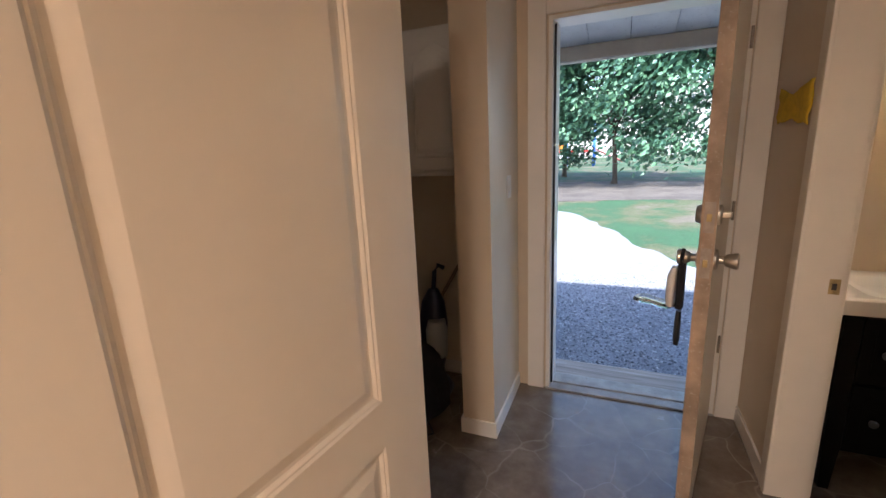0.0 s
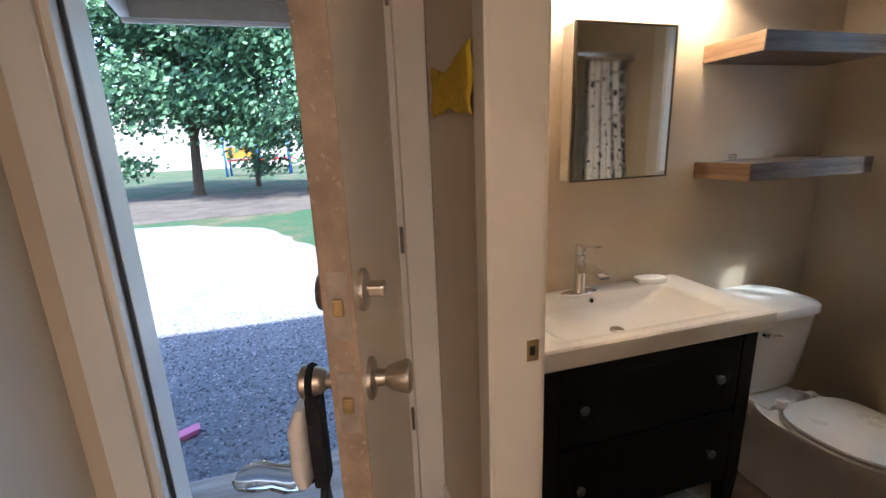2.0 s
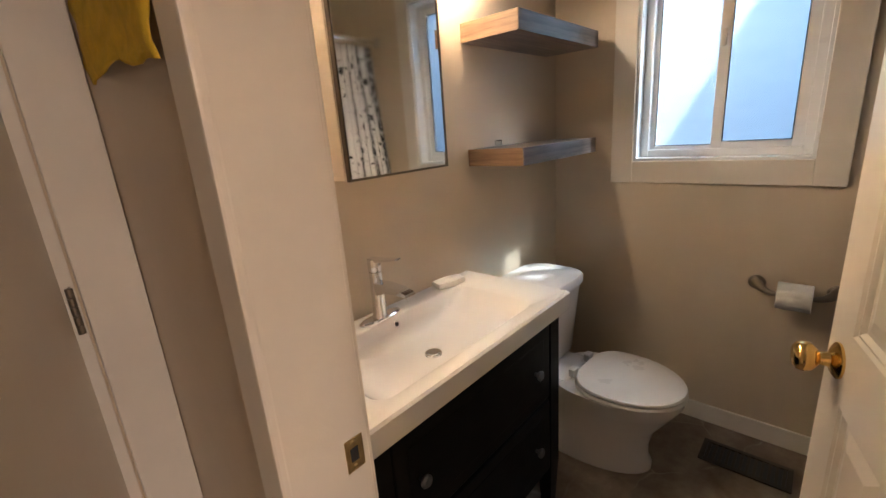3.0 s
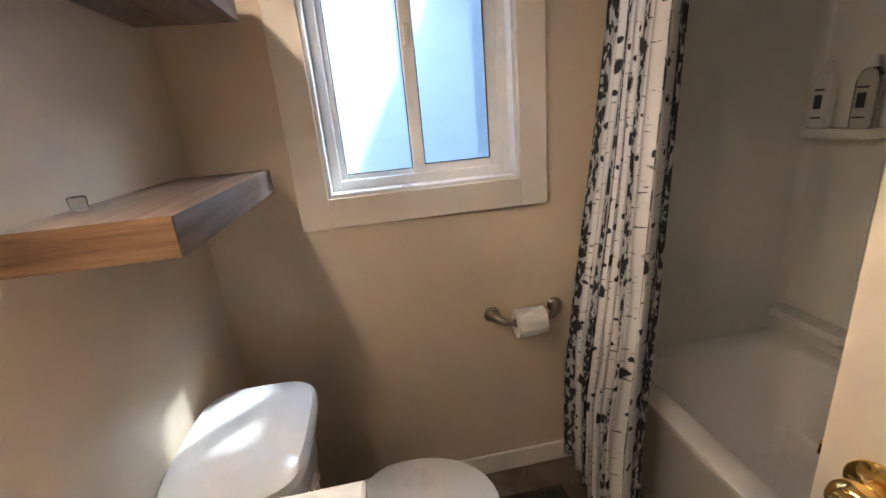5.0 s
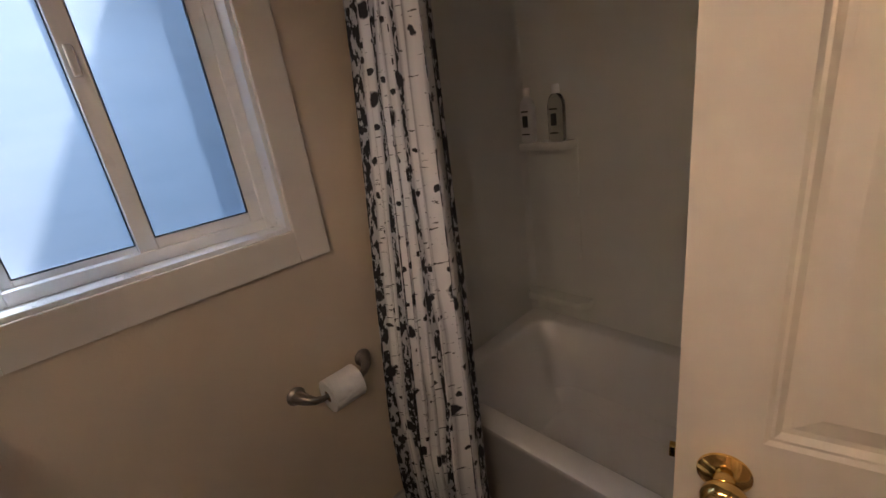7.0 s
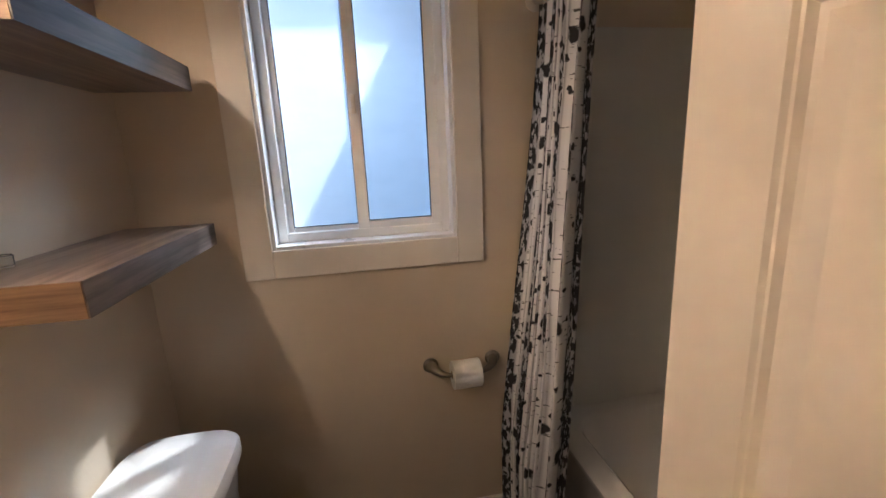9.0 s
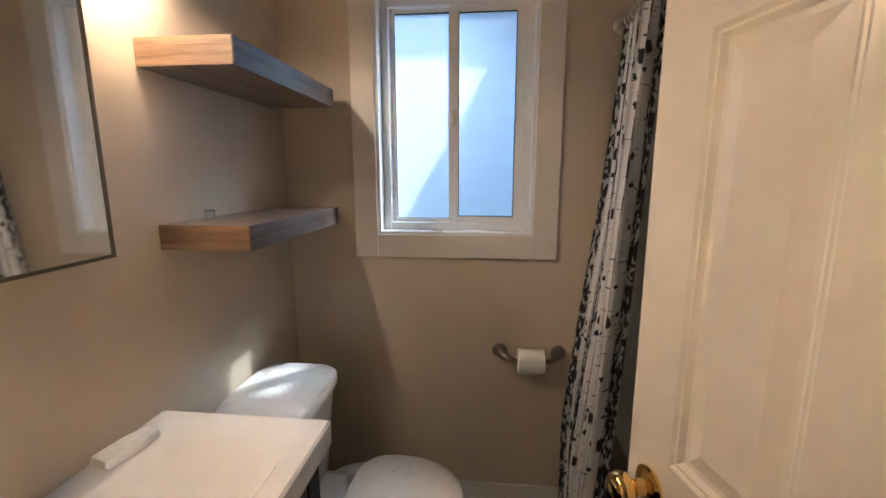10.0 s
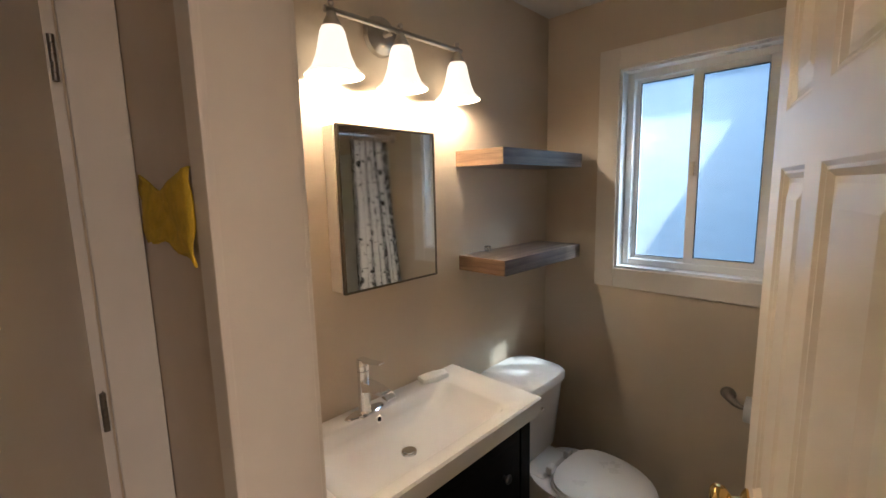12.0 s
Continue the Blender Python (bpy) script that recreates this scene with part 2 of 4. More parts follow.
SHADEGLASS = glow("lit alabaster glass", (1.0, 0.84, 0.62), 0.22)


def leaf_material(name, a, b):
    n = Nodes(name)
    r = n.add("ShaderNodeNewGeometry")
    n.color(n.ramp(r.outputs["Random Per Island"], [(0.0, a), (1.0, b)]))
    n.rough(0.5)
    n.b.inputs["Subsurface Weight"].default_value = 0.0
    return n.m


LEAF = leaf_material("maple leaves", (0.03, 0.085, 0.055), (0.10, 0.22, 0.115))


# ---- mesh helpers ----
def box(bm, x0, x1, y0, y1, z0, z1, bevel=0.0, seg=2):
    vs = bmesh.ops.create_cube(bm, size=1)["verts"]
    for v in vs:
        v.co = Vector(((x0 + x1) / 2 + v.co.x * (x1 - x0), (y0 + y1) / 2 + v.co.y * (y1 - y0), (z0 + z1) / 2 + v.co.z * (z1 - z0)))
    if bevel:
        es = list({e for v in vs for e in v.link_edges})
        bmesh.ops.bevel(bm, geom=es, offset=bevel, segments=seg, affect="EDGES", profile=0.6)
    return bm


def boxed(*a, **k):
    return box(bmesh.new(), *a, **k)


def lathe(profile, n=28, bm=None, m=None):
    """A turned body about z from (radius, height) pairs."""
    bm = bm or bmesh.new()
    m = m or Matrix()
    rings = []
    for r, z in profile:
        if r <= 1e-6:
            rings.append([bm.verts.new(m @ Vector((0, 0, z)))])
        else:
            rings.append([bm.verts.new(m @ Vector((r * math.cos(2 * math.pi * k / n), r * math.sin(2 * math.pi * k / n), z))) for k in range(n)])
    for a, b in zip(rings, rings[1:]):
        for k in range(n):
            p = [a[k % len(a)], a[(k + 1) % len(a)], b[(k + 1) % len(b)], b[k % len(b)]]
            q = [v for i, v in enumerate(p) if v not in p[:i]]
            if len(q) > 2:
                bm.faces.new(q)
    for f in bm.faces:
        f.smooth = True
    return bm


def tube(points, radius, n=12, bm=None):
    """A round bar along a line of points; radius is one number or one for each point."""
    bm = bm or bmesh.new()
    pts = [Vector(p) for p in points]
    rings = []
    for i, p in enumerate(pts):
        d = (pts[min(i + 1, len(pts) - 1)] - pts[max(i - 1, 0)]).normalized()
        s = d.cross(Vector((0, 0, 1)) if abs(d.z) < 0.9 else Vector((1, 0, 0))).normalized()
        u = s.cross(d)
        r = radius if isinstance(radius, (int, float)) else radius[i]
        rings.append([bm.verts.new(p + r * (math.cos(2 * math.pi * k / n) * s + math.sin(2 * math.pi * k / n) * u)) for k in range(n)])
    for a, b in zip(rings, rings[1:]):
        for k in range(n):
            bm.faces.new((a[k], a[(k + 1) % n], b[(k + 1) % n], b[k])).smooth = True
    bm.faces.new(rings[0][::-1])
    bm.faces.new(rings[-1])
    return bm


def loft(sections, bm=None, cap=True):
    """A skin over closed sections that all have as many points."""
    bm = bm or bmesh.new()
    rings = [[bm.verts.new(p) for p in s] for s in sections]
    n = len(rings[0])
    for a, b in zip(rings, rings[1:]):
        for k in range(n):
            bm.faces.new((a[k], a[(k + 1) % n], b[(k + 1) % n], b[k])).smooth = True
    if cap:
        bm.faces.new(rings[0][::-1])
        bm.faces.new(rings[-1])
    return bm


def oval(cx, cy, rx, ry, z, n=32, square=2.0):
    out = []
    for k in range(n):
        a = 2 * math.pi * k / n
        c, s = math.cos(a), math.sin(a)
        out.append((cx + rx * math.copysign(abs(c) ** (2 / square), c), cy + ry * math.copysign(abs(s) ** (2 / square), s), z))
    return out


def egg(cx, cy, rx, front, back, z, n=36):
    """An outline that is long towards -y and blunt towards +y."""
    out = []
    for k in range(n):
        a = 2 * math.pi * k / n
        c, s = math.cos(a), math.sin(a)
        if s < 0:
            out.append((cx + rx * c, cy + front * s, z))
        else:
            out.append((cx + rx * math.copysign(abs(c) ** 0.7, c), cy + back * abs(s) ** 0.7, z))
    return out


def mesh(name, bm, material):
    bmesh.ops.recalc_face_normals(bm, faces=bm.faces)
    for e in bm.edges:
        if len(e.link_faces) == 2 and e.calc_face_angle(0.0) > 0.75:
            e.smooth = False
    me = bpy.data.meshes.new(name)
    bm.to_mesh(me)
    bm.free()
    me.materials.append(material)
    return me


def part(name, bm, material, parent, label=""):
    ob = new(name, mesh(name, bm, material))
    ob.parent = parent
    return tagged(ob, label)


def thing(name, m, label, category, group="", kind=""):
    ob = new(name)
    ob.empty_display_size = 0.1
    ob.matrix_basis = m
    return tagged(ob, label, category, group, kind)


def solid(name, bm, material, label="", category="", group="", kind=""):
    """A thing that is one mesh, built at its place in the world."""
    return tagged(new(name, mesh(name, bm, material)), label, category, group, kind)


def structure(name, bm, material, label="", category=""):
    return solid(name, bm, material, label, category, kind="structure")


def at(x, y, z, turn=0.0):
    return pose(x, y, z, 0, 0, turn)


# ---- plan ----
NY = 3.87            # inner face of the outside wall
EX = 3.265           # inner face of the window wall
HX, BX = 1.475, 1.605  # hall and bathroom faces of the wall between
CZ = 2.40
TUBY, SOUTHY = 2.56, 1.80
DOOR_L, DOOR_R, DOOR_TOP = 0.50, 1.37, 2.06
BATH_S, BATH_N, BATH_TOP = 2.61, 3.37, 2.04
WY0, WY1, WZ0, WZ1 = 2.885, 3.497, 1.176, 2.082


def build_structure():
    fl = boxed(-1.6, EX, -1.0, NY, -0.12, 0)
    structure("floor", fl, FLOOR, "brown grey slate pattern vinyl floor", "floor")
    structure("ceiling", boxed(-1.6, EX, -1.0, NY, CZ, CZ + 0.1), CEIL, "plain off-white ceiling", "ceiling")
    n = bmesh.new()
    box(n, -1.75, DOOR_L, NY, NY + 0.15, -0.12, CZ + 0.1)
    box(n, DOOR_R, EX + 0.15, NY, NY + 0.15, -0.12, CZ + 0.1)
    box(n, DOOR_L, DOOR_R, NY, NY + 0.15, DOOR_TOP, CZ + 0.1)
    structure("wall_north", n, WALL, "beige painted outside wall with a doorway", "wall")
    e = bmesh.new()
    box(e, EX, EX + 0.15, -1.15, WY0, -0.12, CZ + 0.1)
    box(e, EX, EX + 0.15, WY1, NY, -0.12, CZ + 0.1)
    box(e, EX, EX + 0.15, WY0, WY1, -0.12, WZ0)
    box(e, EX, EX + 0.15, WY0, WY1, WZ1, CZ + 0.1)
    structure("wall_east", e, WALL, "beige painted bathroom wall with a window", "wall")
    p = bmesh.new()
    box(p, HX, BX, BATH_N, NY, 0, CZ)
    box(p, HX, BX, -1.0, BATH_S, 0, CZ)
    box(p, HX, BX, BATH_S, BATH_N, BATH_TOP, CZ)
    structure("wall_partition", p, WALL, "beige painted wall between hall and bathroom", "wall")
    structure("wall_tub_end", boxed(BX, EX, SOUTHY - 0.12, SOUTHY - 0.012, 0, CZ), WALL, "beige wall behind the bathtub", "wall")
    structure("wall_south", boxed(-1.75, HX, -1.15, -1.0, -0.12, CZ + 0.1), WALL, "beige painted hall wall", "wall")
    structure("wall_west", boxed(-1.75, -1.6, -1.0, NY, -0.12, CZ + 0.1), WALL, "beige painted nook wall", "wall")
    structure("wall_stub", boxed(0.17, 0.336, 3.32, NY, 0, CZ), WALL, "beige end of the wall beside the outside door", "wall")
    structure("wall_hall", boxed(0.14, 0.285, -1.0, 1.60, 0, CZ), WALL, "beige painted hall wall", "wall")

    def base(name, x0, x1, y0, y1):
        structure(name, boxed(x0, x1, y0, y1, 0, 0.085, 0.004), WHITE, "white painted baseboard", "baseboard")
    base("baseboard_1", 0.158, 0.348, 3.308, 3.32)
    base("baseboard_2", 0.336, 0.348, 3.32, NY - 0.017)
    base("baseboard_3", 0.158, 0.17, 3.32, NY - 0.012)
    base("baseboard_4", -1.6, 0.158, NY - 0.012, NY)
    base("baseboard_5", HX - 0.012, HX, 3.405, NY - 0.017)
    base("baseboard_6", EX - 0.012, EX, TUBY, NY)
    base("baseboard_7", BX, EX - 0.012, NY - 0.012, NY)

    # outside door frame
    def trim(name, mat, *a, bevel=0.003):
        return structure(name, boxed(*a, bevel=bevel), mat, "white painted door trim", "trim")
    trim("trim_1", WHITE, DOOR_L - 0.105, DOOR_L - 0.012, NY - 0.016, NY, 0, DOOR_TOP + 0.10)
    trim("trim_2", WHITE, DOOR_R + 0.005, HX - 0.002, NY - 0.016, NY, 0, DOOR_TOP + 0.10)
    trim("trim_3", WHITE, DOOR_L - 0.012, DOOR_R + 0.005, NY - 0.016, NY, DOOR_TOP + 0.008, DOOR_TOP + 0.10)
    j = bmesh.new()
    box(j, DOOR_L, DOOR_L + 0.022, NY - 0.012, NY + 0.16, 0.005, DOOR_TOP, 0.002)
    box(j, DOOR_L + 0.022, DOOR_L + 0.036, NY + 0.04, NY + 0.155, 0.01, DOOR_TOP - 0.02, 0.003)
    box(j, DOOR_R - 0.02, DOOR_R, NY - 0.012, NY + 0.16, 0.005, DOOR_TOP, 0.002)
    box(j, DOOR_L + 0.022, DOOR_R - 0.02, NY - 0.012, NY + 0.16, DOOR_TOP - 0.02, DOOR_TOP, 0.002)
    structure("door_frame_1", j, WHITE, "white door jamb with a stop", "door frame")
    structure("weatherstrip", boxed(DOOR_L + 0.023, DOOR_L + 0.034, NY + 0.028, NY + 0.0395, 0.02, DOOR_TOP - 0.03, 0.003), RUBBER, "dark worn weatherstrip on the jamb", "weatherstrip")
    th = bmesh.new()
    box(th, DOOR_L, DOOR_R, NY - 0.02, NY + 0.05, 0.0, 0.012, 0.004)
    box(th, DOOR_L, DOOR_R, NY + 0.052, NY + 0.16, -0.02, 0.02, 0.006)
    structure("threshold", th, paint("worn sill paint", (0.33, 0.31, 0.29), 0.6, 0.25, 9, 0.3, 90, 0.0, (0.16, 0.13, 0.11)), "worn metal door threshold", "threshold")

    # bathroom door frame
    b = bmesh.new()
    box(b, HX - 0.004, BX - 0.002, BATH_N - 0.032, BATH_N + 0.002, 0, BATH_TOP, 0.002)
    box(b, HX - 0.004, BX + 0.004, BATH_S - 0.002, BATH_S + 0.02, 0, BATH_TOP, 0.002)
    box(b, HX - 0.004, BX + 0.004, BATH_S + 0.02, BATH_N - 0.032, BATH_TOP - 0.02, BATH_TOP, 0.002)
    box(b, HX + 0.03, BX - 0.045, BATH_S + 0.02, BATH_S + 0.03, 0, BATH_TOP - 0.02, 0.002)
    structure("door_frame_2", b, BEIGE, "cream painted bathroom door jamb", "door frame")
    for k, (x0, x1) in enumerate(((HX - 0.015, HX - 0.0005), (BX + 0.0005, BX + 0.015))):
        c = bmesh.new()
        box(c, x0, x1, BATH_N - (0.034 if k == 0 else 0.016), BATH_N + (0.033 if k == 0 else 0.085), 0, BATH_TOP + 0.08, 0.004)
        box(c, x0, x1, BATH_S - 0.085, BATH_S + 0.008, 0, BATH_TOP + 0.08, 0.004)
        box(c, x0, x1, BATH_S + 0.008, BATH_N - (0.034 if k == 0 else 0.016), BATH_TOP - 0.008, BATH_TOP + 0.08, 0.004)
        structure("trim_%d" % (4 + k), c, BEIGE, "cream painted bathroom door casing", "trim")


build_structure()


def panel_door(width, height, panels, material, face_only=None):
    """A leaf in x 0..width, y -0.0175..0.0175, z 0..height, with sunk mouldings and raised fields on both faces."""
    bm = bmesh.new()
    xs = sorted({0, width, *[p[0] for p in panels], *[p[1] for p in panels]})
    zs = sorted({0, height, *[p[2] for p in panels], *[p[3] for p in panels]})
    for side in (-1, 1):
        y = side * 0.0175
        for xa, xb in zip(xs, xs[1:]):
            for za, zb in zip(zs, zs[1:]):
                inside = [p for p in panels if p[0] <= xa and xb <= p[1] and p[2] <= za and zb <= p[3]]
                if not inside:
                    bm.faces.new([bm.verts.new((u, y, w)) for u, w in ((xa, za), (xb, za), (xb, zb), (xa, zb))])
        for x0, x1, z0, z1 in panels:
            rings = []
            for inset, depth in ((0, 0), (0.006, 0.004), (0.010, 0.004), (0.018, 0.010), (0.026, 0.010), (0.052, 0.003), (0.056, 0.003)):
                rings.append([bm.verts.new((u, side * (0.0175 - depth), w)) for u, w in
                              ((x0 + inset, z0 + inset), (x1 - inset, z0 + inset), (x1 - inset, z1 - inset), (x0 + inset, z1 - inset))])
            for a, b in zip(rings, rings[1:]):
                for k in range(4):
                    bm.faces.new((a[k], a[(k + 1) % 4], b[(k + 1) % 4], b[k]))
            bm.faces.new(rings[-1])
    for a, b in (((0, 0), (0, height)), ((width, 0), (width, height)), ((0, 0), (width, 0)), ((0, height), (width, height))):
        bm.faces.new([bm.verts.new(p) for p in ((a[0], -0.0175, a[1]), (a[0], 0.0175, a[1]), (b[0], 0.0175, b[1]), (b[0], -0.0175, b[1]))])
    bmesh.ops.remove_doubles(bm, verts=bm.verts, dist=0.0001)
    return bm


def knob_mesh(style, side):
    """A door knob turned about y, standing out of a face towards side * y."""
    m = Matrix.Rotation(radians(-90 * side), 4, "X")
    if style == "ball":
        prof = [(0, 0), (0.033, 0), (0.033, 0.004), (0.026, 0.009), (0.014, 0.014), (0.012, 0.028), (0.018, 0.032), (0.026, 0.040), (0.0285, 0.050), (0.026, 0.060), (0.018, 0.066), (0, 0.068)]
    else:
        prof = [(0, 0), (0.034, 0), (0.034, 0.006), (0.028, 0.010), (0.014, 0.012), (0.013, 0.026), (0.018, 0.030), (0.021, 0.036), (0.027, 0.058), (0.027, 0.064), (0.022, 0.068), (0, 0.068)]
    return lathe(prof, 32, None, m)


def hinge_mesh():
    bm = bmesh.new()
    for k in range(5):
        tube([(0, 0, -0.045 + 0.018 * k), (0, 0, -0.0285 + 0.018 * k)], 0.006, 12, bm)
    box(bm, -0.03, 0, -0.001, 0.001, -0.045, 0.045)
    return bm


def build_doors():
    # bathroom door, standing open against the tub side
    w, h = 0.715, 2.0
    cols = ((0.10, 0.343), (0.432, 0.617))
    rows = ((0.22, 0.83), (0.965, 1.58), (1.675, 1.88))
    d = thing("door_2", at(BX + 0.012, BATH_S + 0.012, 0.012, 13.8), "cream six-panel bathroom door standing open", "door", kind="structure")
    part("leaf", panel_door(w, h, [(a, b, c, e) for a, b in cols for c, e in rows], DOORP), DOORP, d)
    for side in (-1, 1):
        k = part("door_knob", knob_mesh("ball", side), BRASS, d, "polished brass knob")
        k.location = (w - 0.06, side * 0.0175, 0.90)
    part("latch", boxed(w - 0.001, w + 0.009, -0.006, 0.006, 0.89, 0.91, 0.002), BRASS, d, "brass latch bolt")
    for z in (0.25, 1.0, 1.8):
        part("hinge", hinge_mesh(), BRASS, d).location = (-0.006, -0.02, z)
    # hall closet door, half open
    w = 0.84
    E, u = Vector((0.373, 2.457)), Vector((-0.105, -0.995))
    H = E + w * u
    c = thing("door_3", at(H.x, H.y, 0.012, math.degrees(math.atan2(-u.y, -u.x))), "cream two-panel closet door standing half open", "door", kind="structure")
    part("leaf", panel_door(w, h, [(0.16, 0.655, 0.20, 0.725), (0.16, 0.655, 0.845, 1.84)], DOORP), DOORP, c)
    for z in (0.25, 1.0, 1.8):
        part("hinge", hinge_mesh(), NICKEL, c).location = (-0.006, -0.02, z)
    # outside door, swung in
    w, h = 0.84, 2.03
    a = 270 - 13.8
    o = thing("door_1", at(DOOR_R - 0.018, NY - 0.005, 0.014, a), "white outside door with a scuffed bare edge, standing open", "door", kind="structure")
    part("leaf", boxed(0, w, -0.042, 0.0, 0, h, 0.002), DOORP, o)
    part("edge_strip", boxed(w - 0.001, w + 0.002, -0.0425, 0.0005, 0, h, 0.0012), RAWEDGE, o, "bare scuffed wooden door edge")
    part("corner_strip", boxed(w - 0.03, w + 0.001, -0.0442, -0.0422, 0, h), RAWEDGE, o, "bare wood where the outer face has worn")
    for z, nm in ((1.17, "deadbolt_plate"), (1.02, "latch_plate")):
        part(nm, boxed(w + 0.002, w + 0.0035, -0.036, -0.006, z - 0.05, z + 0.05, 0.0008), LOCKPLATE, o, "painted-over metal lock plate")
        bolt = part("bolt", boxed(w + 0.003, w + 0.012, -0.028, -0.014, z - 0.012, z + 0.012, 0.002), OLDBRASS, o)
    for side, y in ((-1, -0.042), (1, 0.0)):
        k = part("door_knob", knob_mesh("cup", side), NICKEL, o, "brushed nickel knob")
        k.location = (w - 0.065, y, 1.02)
        rose = part("deadbolt", lathe([(0, 0), (0.033, 0), (0.033, 0.006), (0.027, 0.022 if side < 0 else 0.010), (0, 0.024 if side < 0 else 0.011)], 32, None, Matrix.Rotation(radians(-90 * side), 4, "X")), NICKEL, o, "brushed nickel deadbolt")
        rose.location = (w - 0.065, y, 1.17)
    part("thumb_turn", boxed(w - 0.082, w - 0.048, 0.009, 0.036, 1.162, 1.18, 0.004), NICKEL, o)
    for z in (0.40, 1.08, 1.83):
        part("hinge", hinge_mesh(), PEWTER, o, "dark metal hinge").location = (0.016, 0.012, z)
    return o


DOOR1 = build_doors()


VINYL = paint("white vinyl", (0.86, 0.86, 0.86), 0.3, 0.01, 3, 0.02)


def build_window():
    w = thing("window_1", at(EX, 0, 0), "white vinyl sliding window with obscure glass", "window", kind="structure")
    c = bmesh.new()
    x0, x1 = -0.017, -0.0005
    box(c, x0, x1, WY0 - 0.092, WY0, WZ0 - 0.092, WZ1 + 0.092, 0.003)
    box(c, x0, x1, WY1, WY1 + 0.092, WZ0 - 0.092, WZ1 + 0.092, 0.003)
    box(c, x0, x1, WY0, WY1, WZ1, WZ1 + 0.092, 0.003)
    box(c, x0 + 0.002, x1, WY0, WY1, WZ0 - 0.092, WZ0, 0.003)
    part("casing", c, BEIGE, w, "cream flat window casing")
    r = bmesh.new()
    t = 0.012
    box(r, -0.004, 0.13, WY0 - 0.001, WY0 + t, WZ0, WZ1, 0.002)
    box(r, -0.004, 0.13, WY1 - t, WY1 + 0.001, WZ0, WZ1, 0.002)
    box(r, -0.004, 0.13, WY0 + t, WY1 - t, WZ1 - t, WZ1 + 0.001, 0.002)
    part("reveal", r, VINYL, w)
    part("sill", boxed(-0.006, 0.13, WY0 + t, WY1 - t, WZ0 - 0.001, WZ0 + t, 0.003), VINYL, w)
    a, b, lo, hi = WY0 + t, WY1 - t, WZ0 + t, WZ1 - t
    f = bmesh.new()
    q = 0.03
    box(f, 0.055, 0.12, a, a + q, lo, hi, 0.003)
    box(f, 0.055, 0.12, b - q, b, lo, hi, 0.003)
    box(f, 0.055, 0.12, a + q, b - q, lo, lo + q, 0.003)
    box(f, 0.055, 0.12, a + q, b - q, hi - q, hi, 0.003)
    part("window_frame", f, VINYL, w)
    mid = (a + b) / 2 + 0.0

    def sash(x, ya, yb, za, zb, s):
        m = bmesh.new()
        box(m, x, x + 0.025, ya, ya + s, za, zb, 0.003)
        box(m, x, x + 0.025, yb - s, yb, za, zb, 0.003)
        box(m, x, x + 0.025, ya + s, yb - s, za, za + s, 0.003)
        box(m, x, x + 0.025, ya + s, yb - s, zb - s, zb, 0.003)
        fr = part("sash", m, VINYL, w)
        pane = part("pane", boxed(x + 0.010, x + 0.014, ya + s - 0.003, yb - s + 0.003, za + s - 0.003, zb - s + 0.003), PANEFACE, fr, "obscure glass pane")
        pane.data.materials.append(FROST)
        for p in pane.data.polygons:
            p.material_index = 1 if p.normal.x > 0.9 else 0
        g = bmesh.new()
        k = 0.0022
        box(g, x - 0.0005, x + 0.009, ya + s, ya + s + k, za + s, zb - s)
        box(g, x - 0.0005, x + 0.009, yb - s - k, yb - s, za + s, zb - s)
        box(g, x - 0.0005, x + 0.009, ya + s + k, yb - s - k, za + s, za + s + k)
        box(g, x - 0.0005, x + 0.009, ya + s + k, yb - s - k, zb - s - k, zb - s)
        part("gasket", g, RUBBER, fr, "dark glazing gasket")
    sash(0.060, a + q - 0.004, mid + 0.028, lo + q - 0.012, hi - q + 0.012, 0.038)
    sash(0.088, mid + 0.002, b - q + 0.008, lo + q - 0.012, hi - q + 0.012, 0.026)
    part("latch", boxed(0.048, 0.062, mid + 0.004, mid + 0.020, 1.60, 1.66, 0.004), WHITE, w)


build_window()


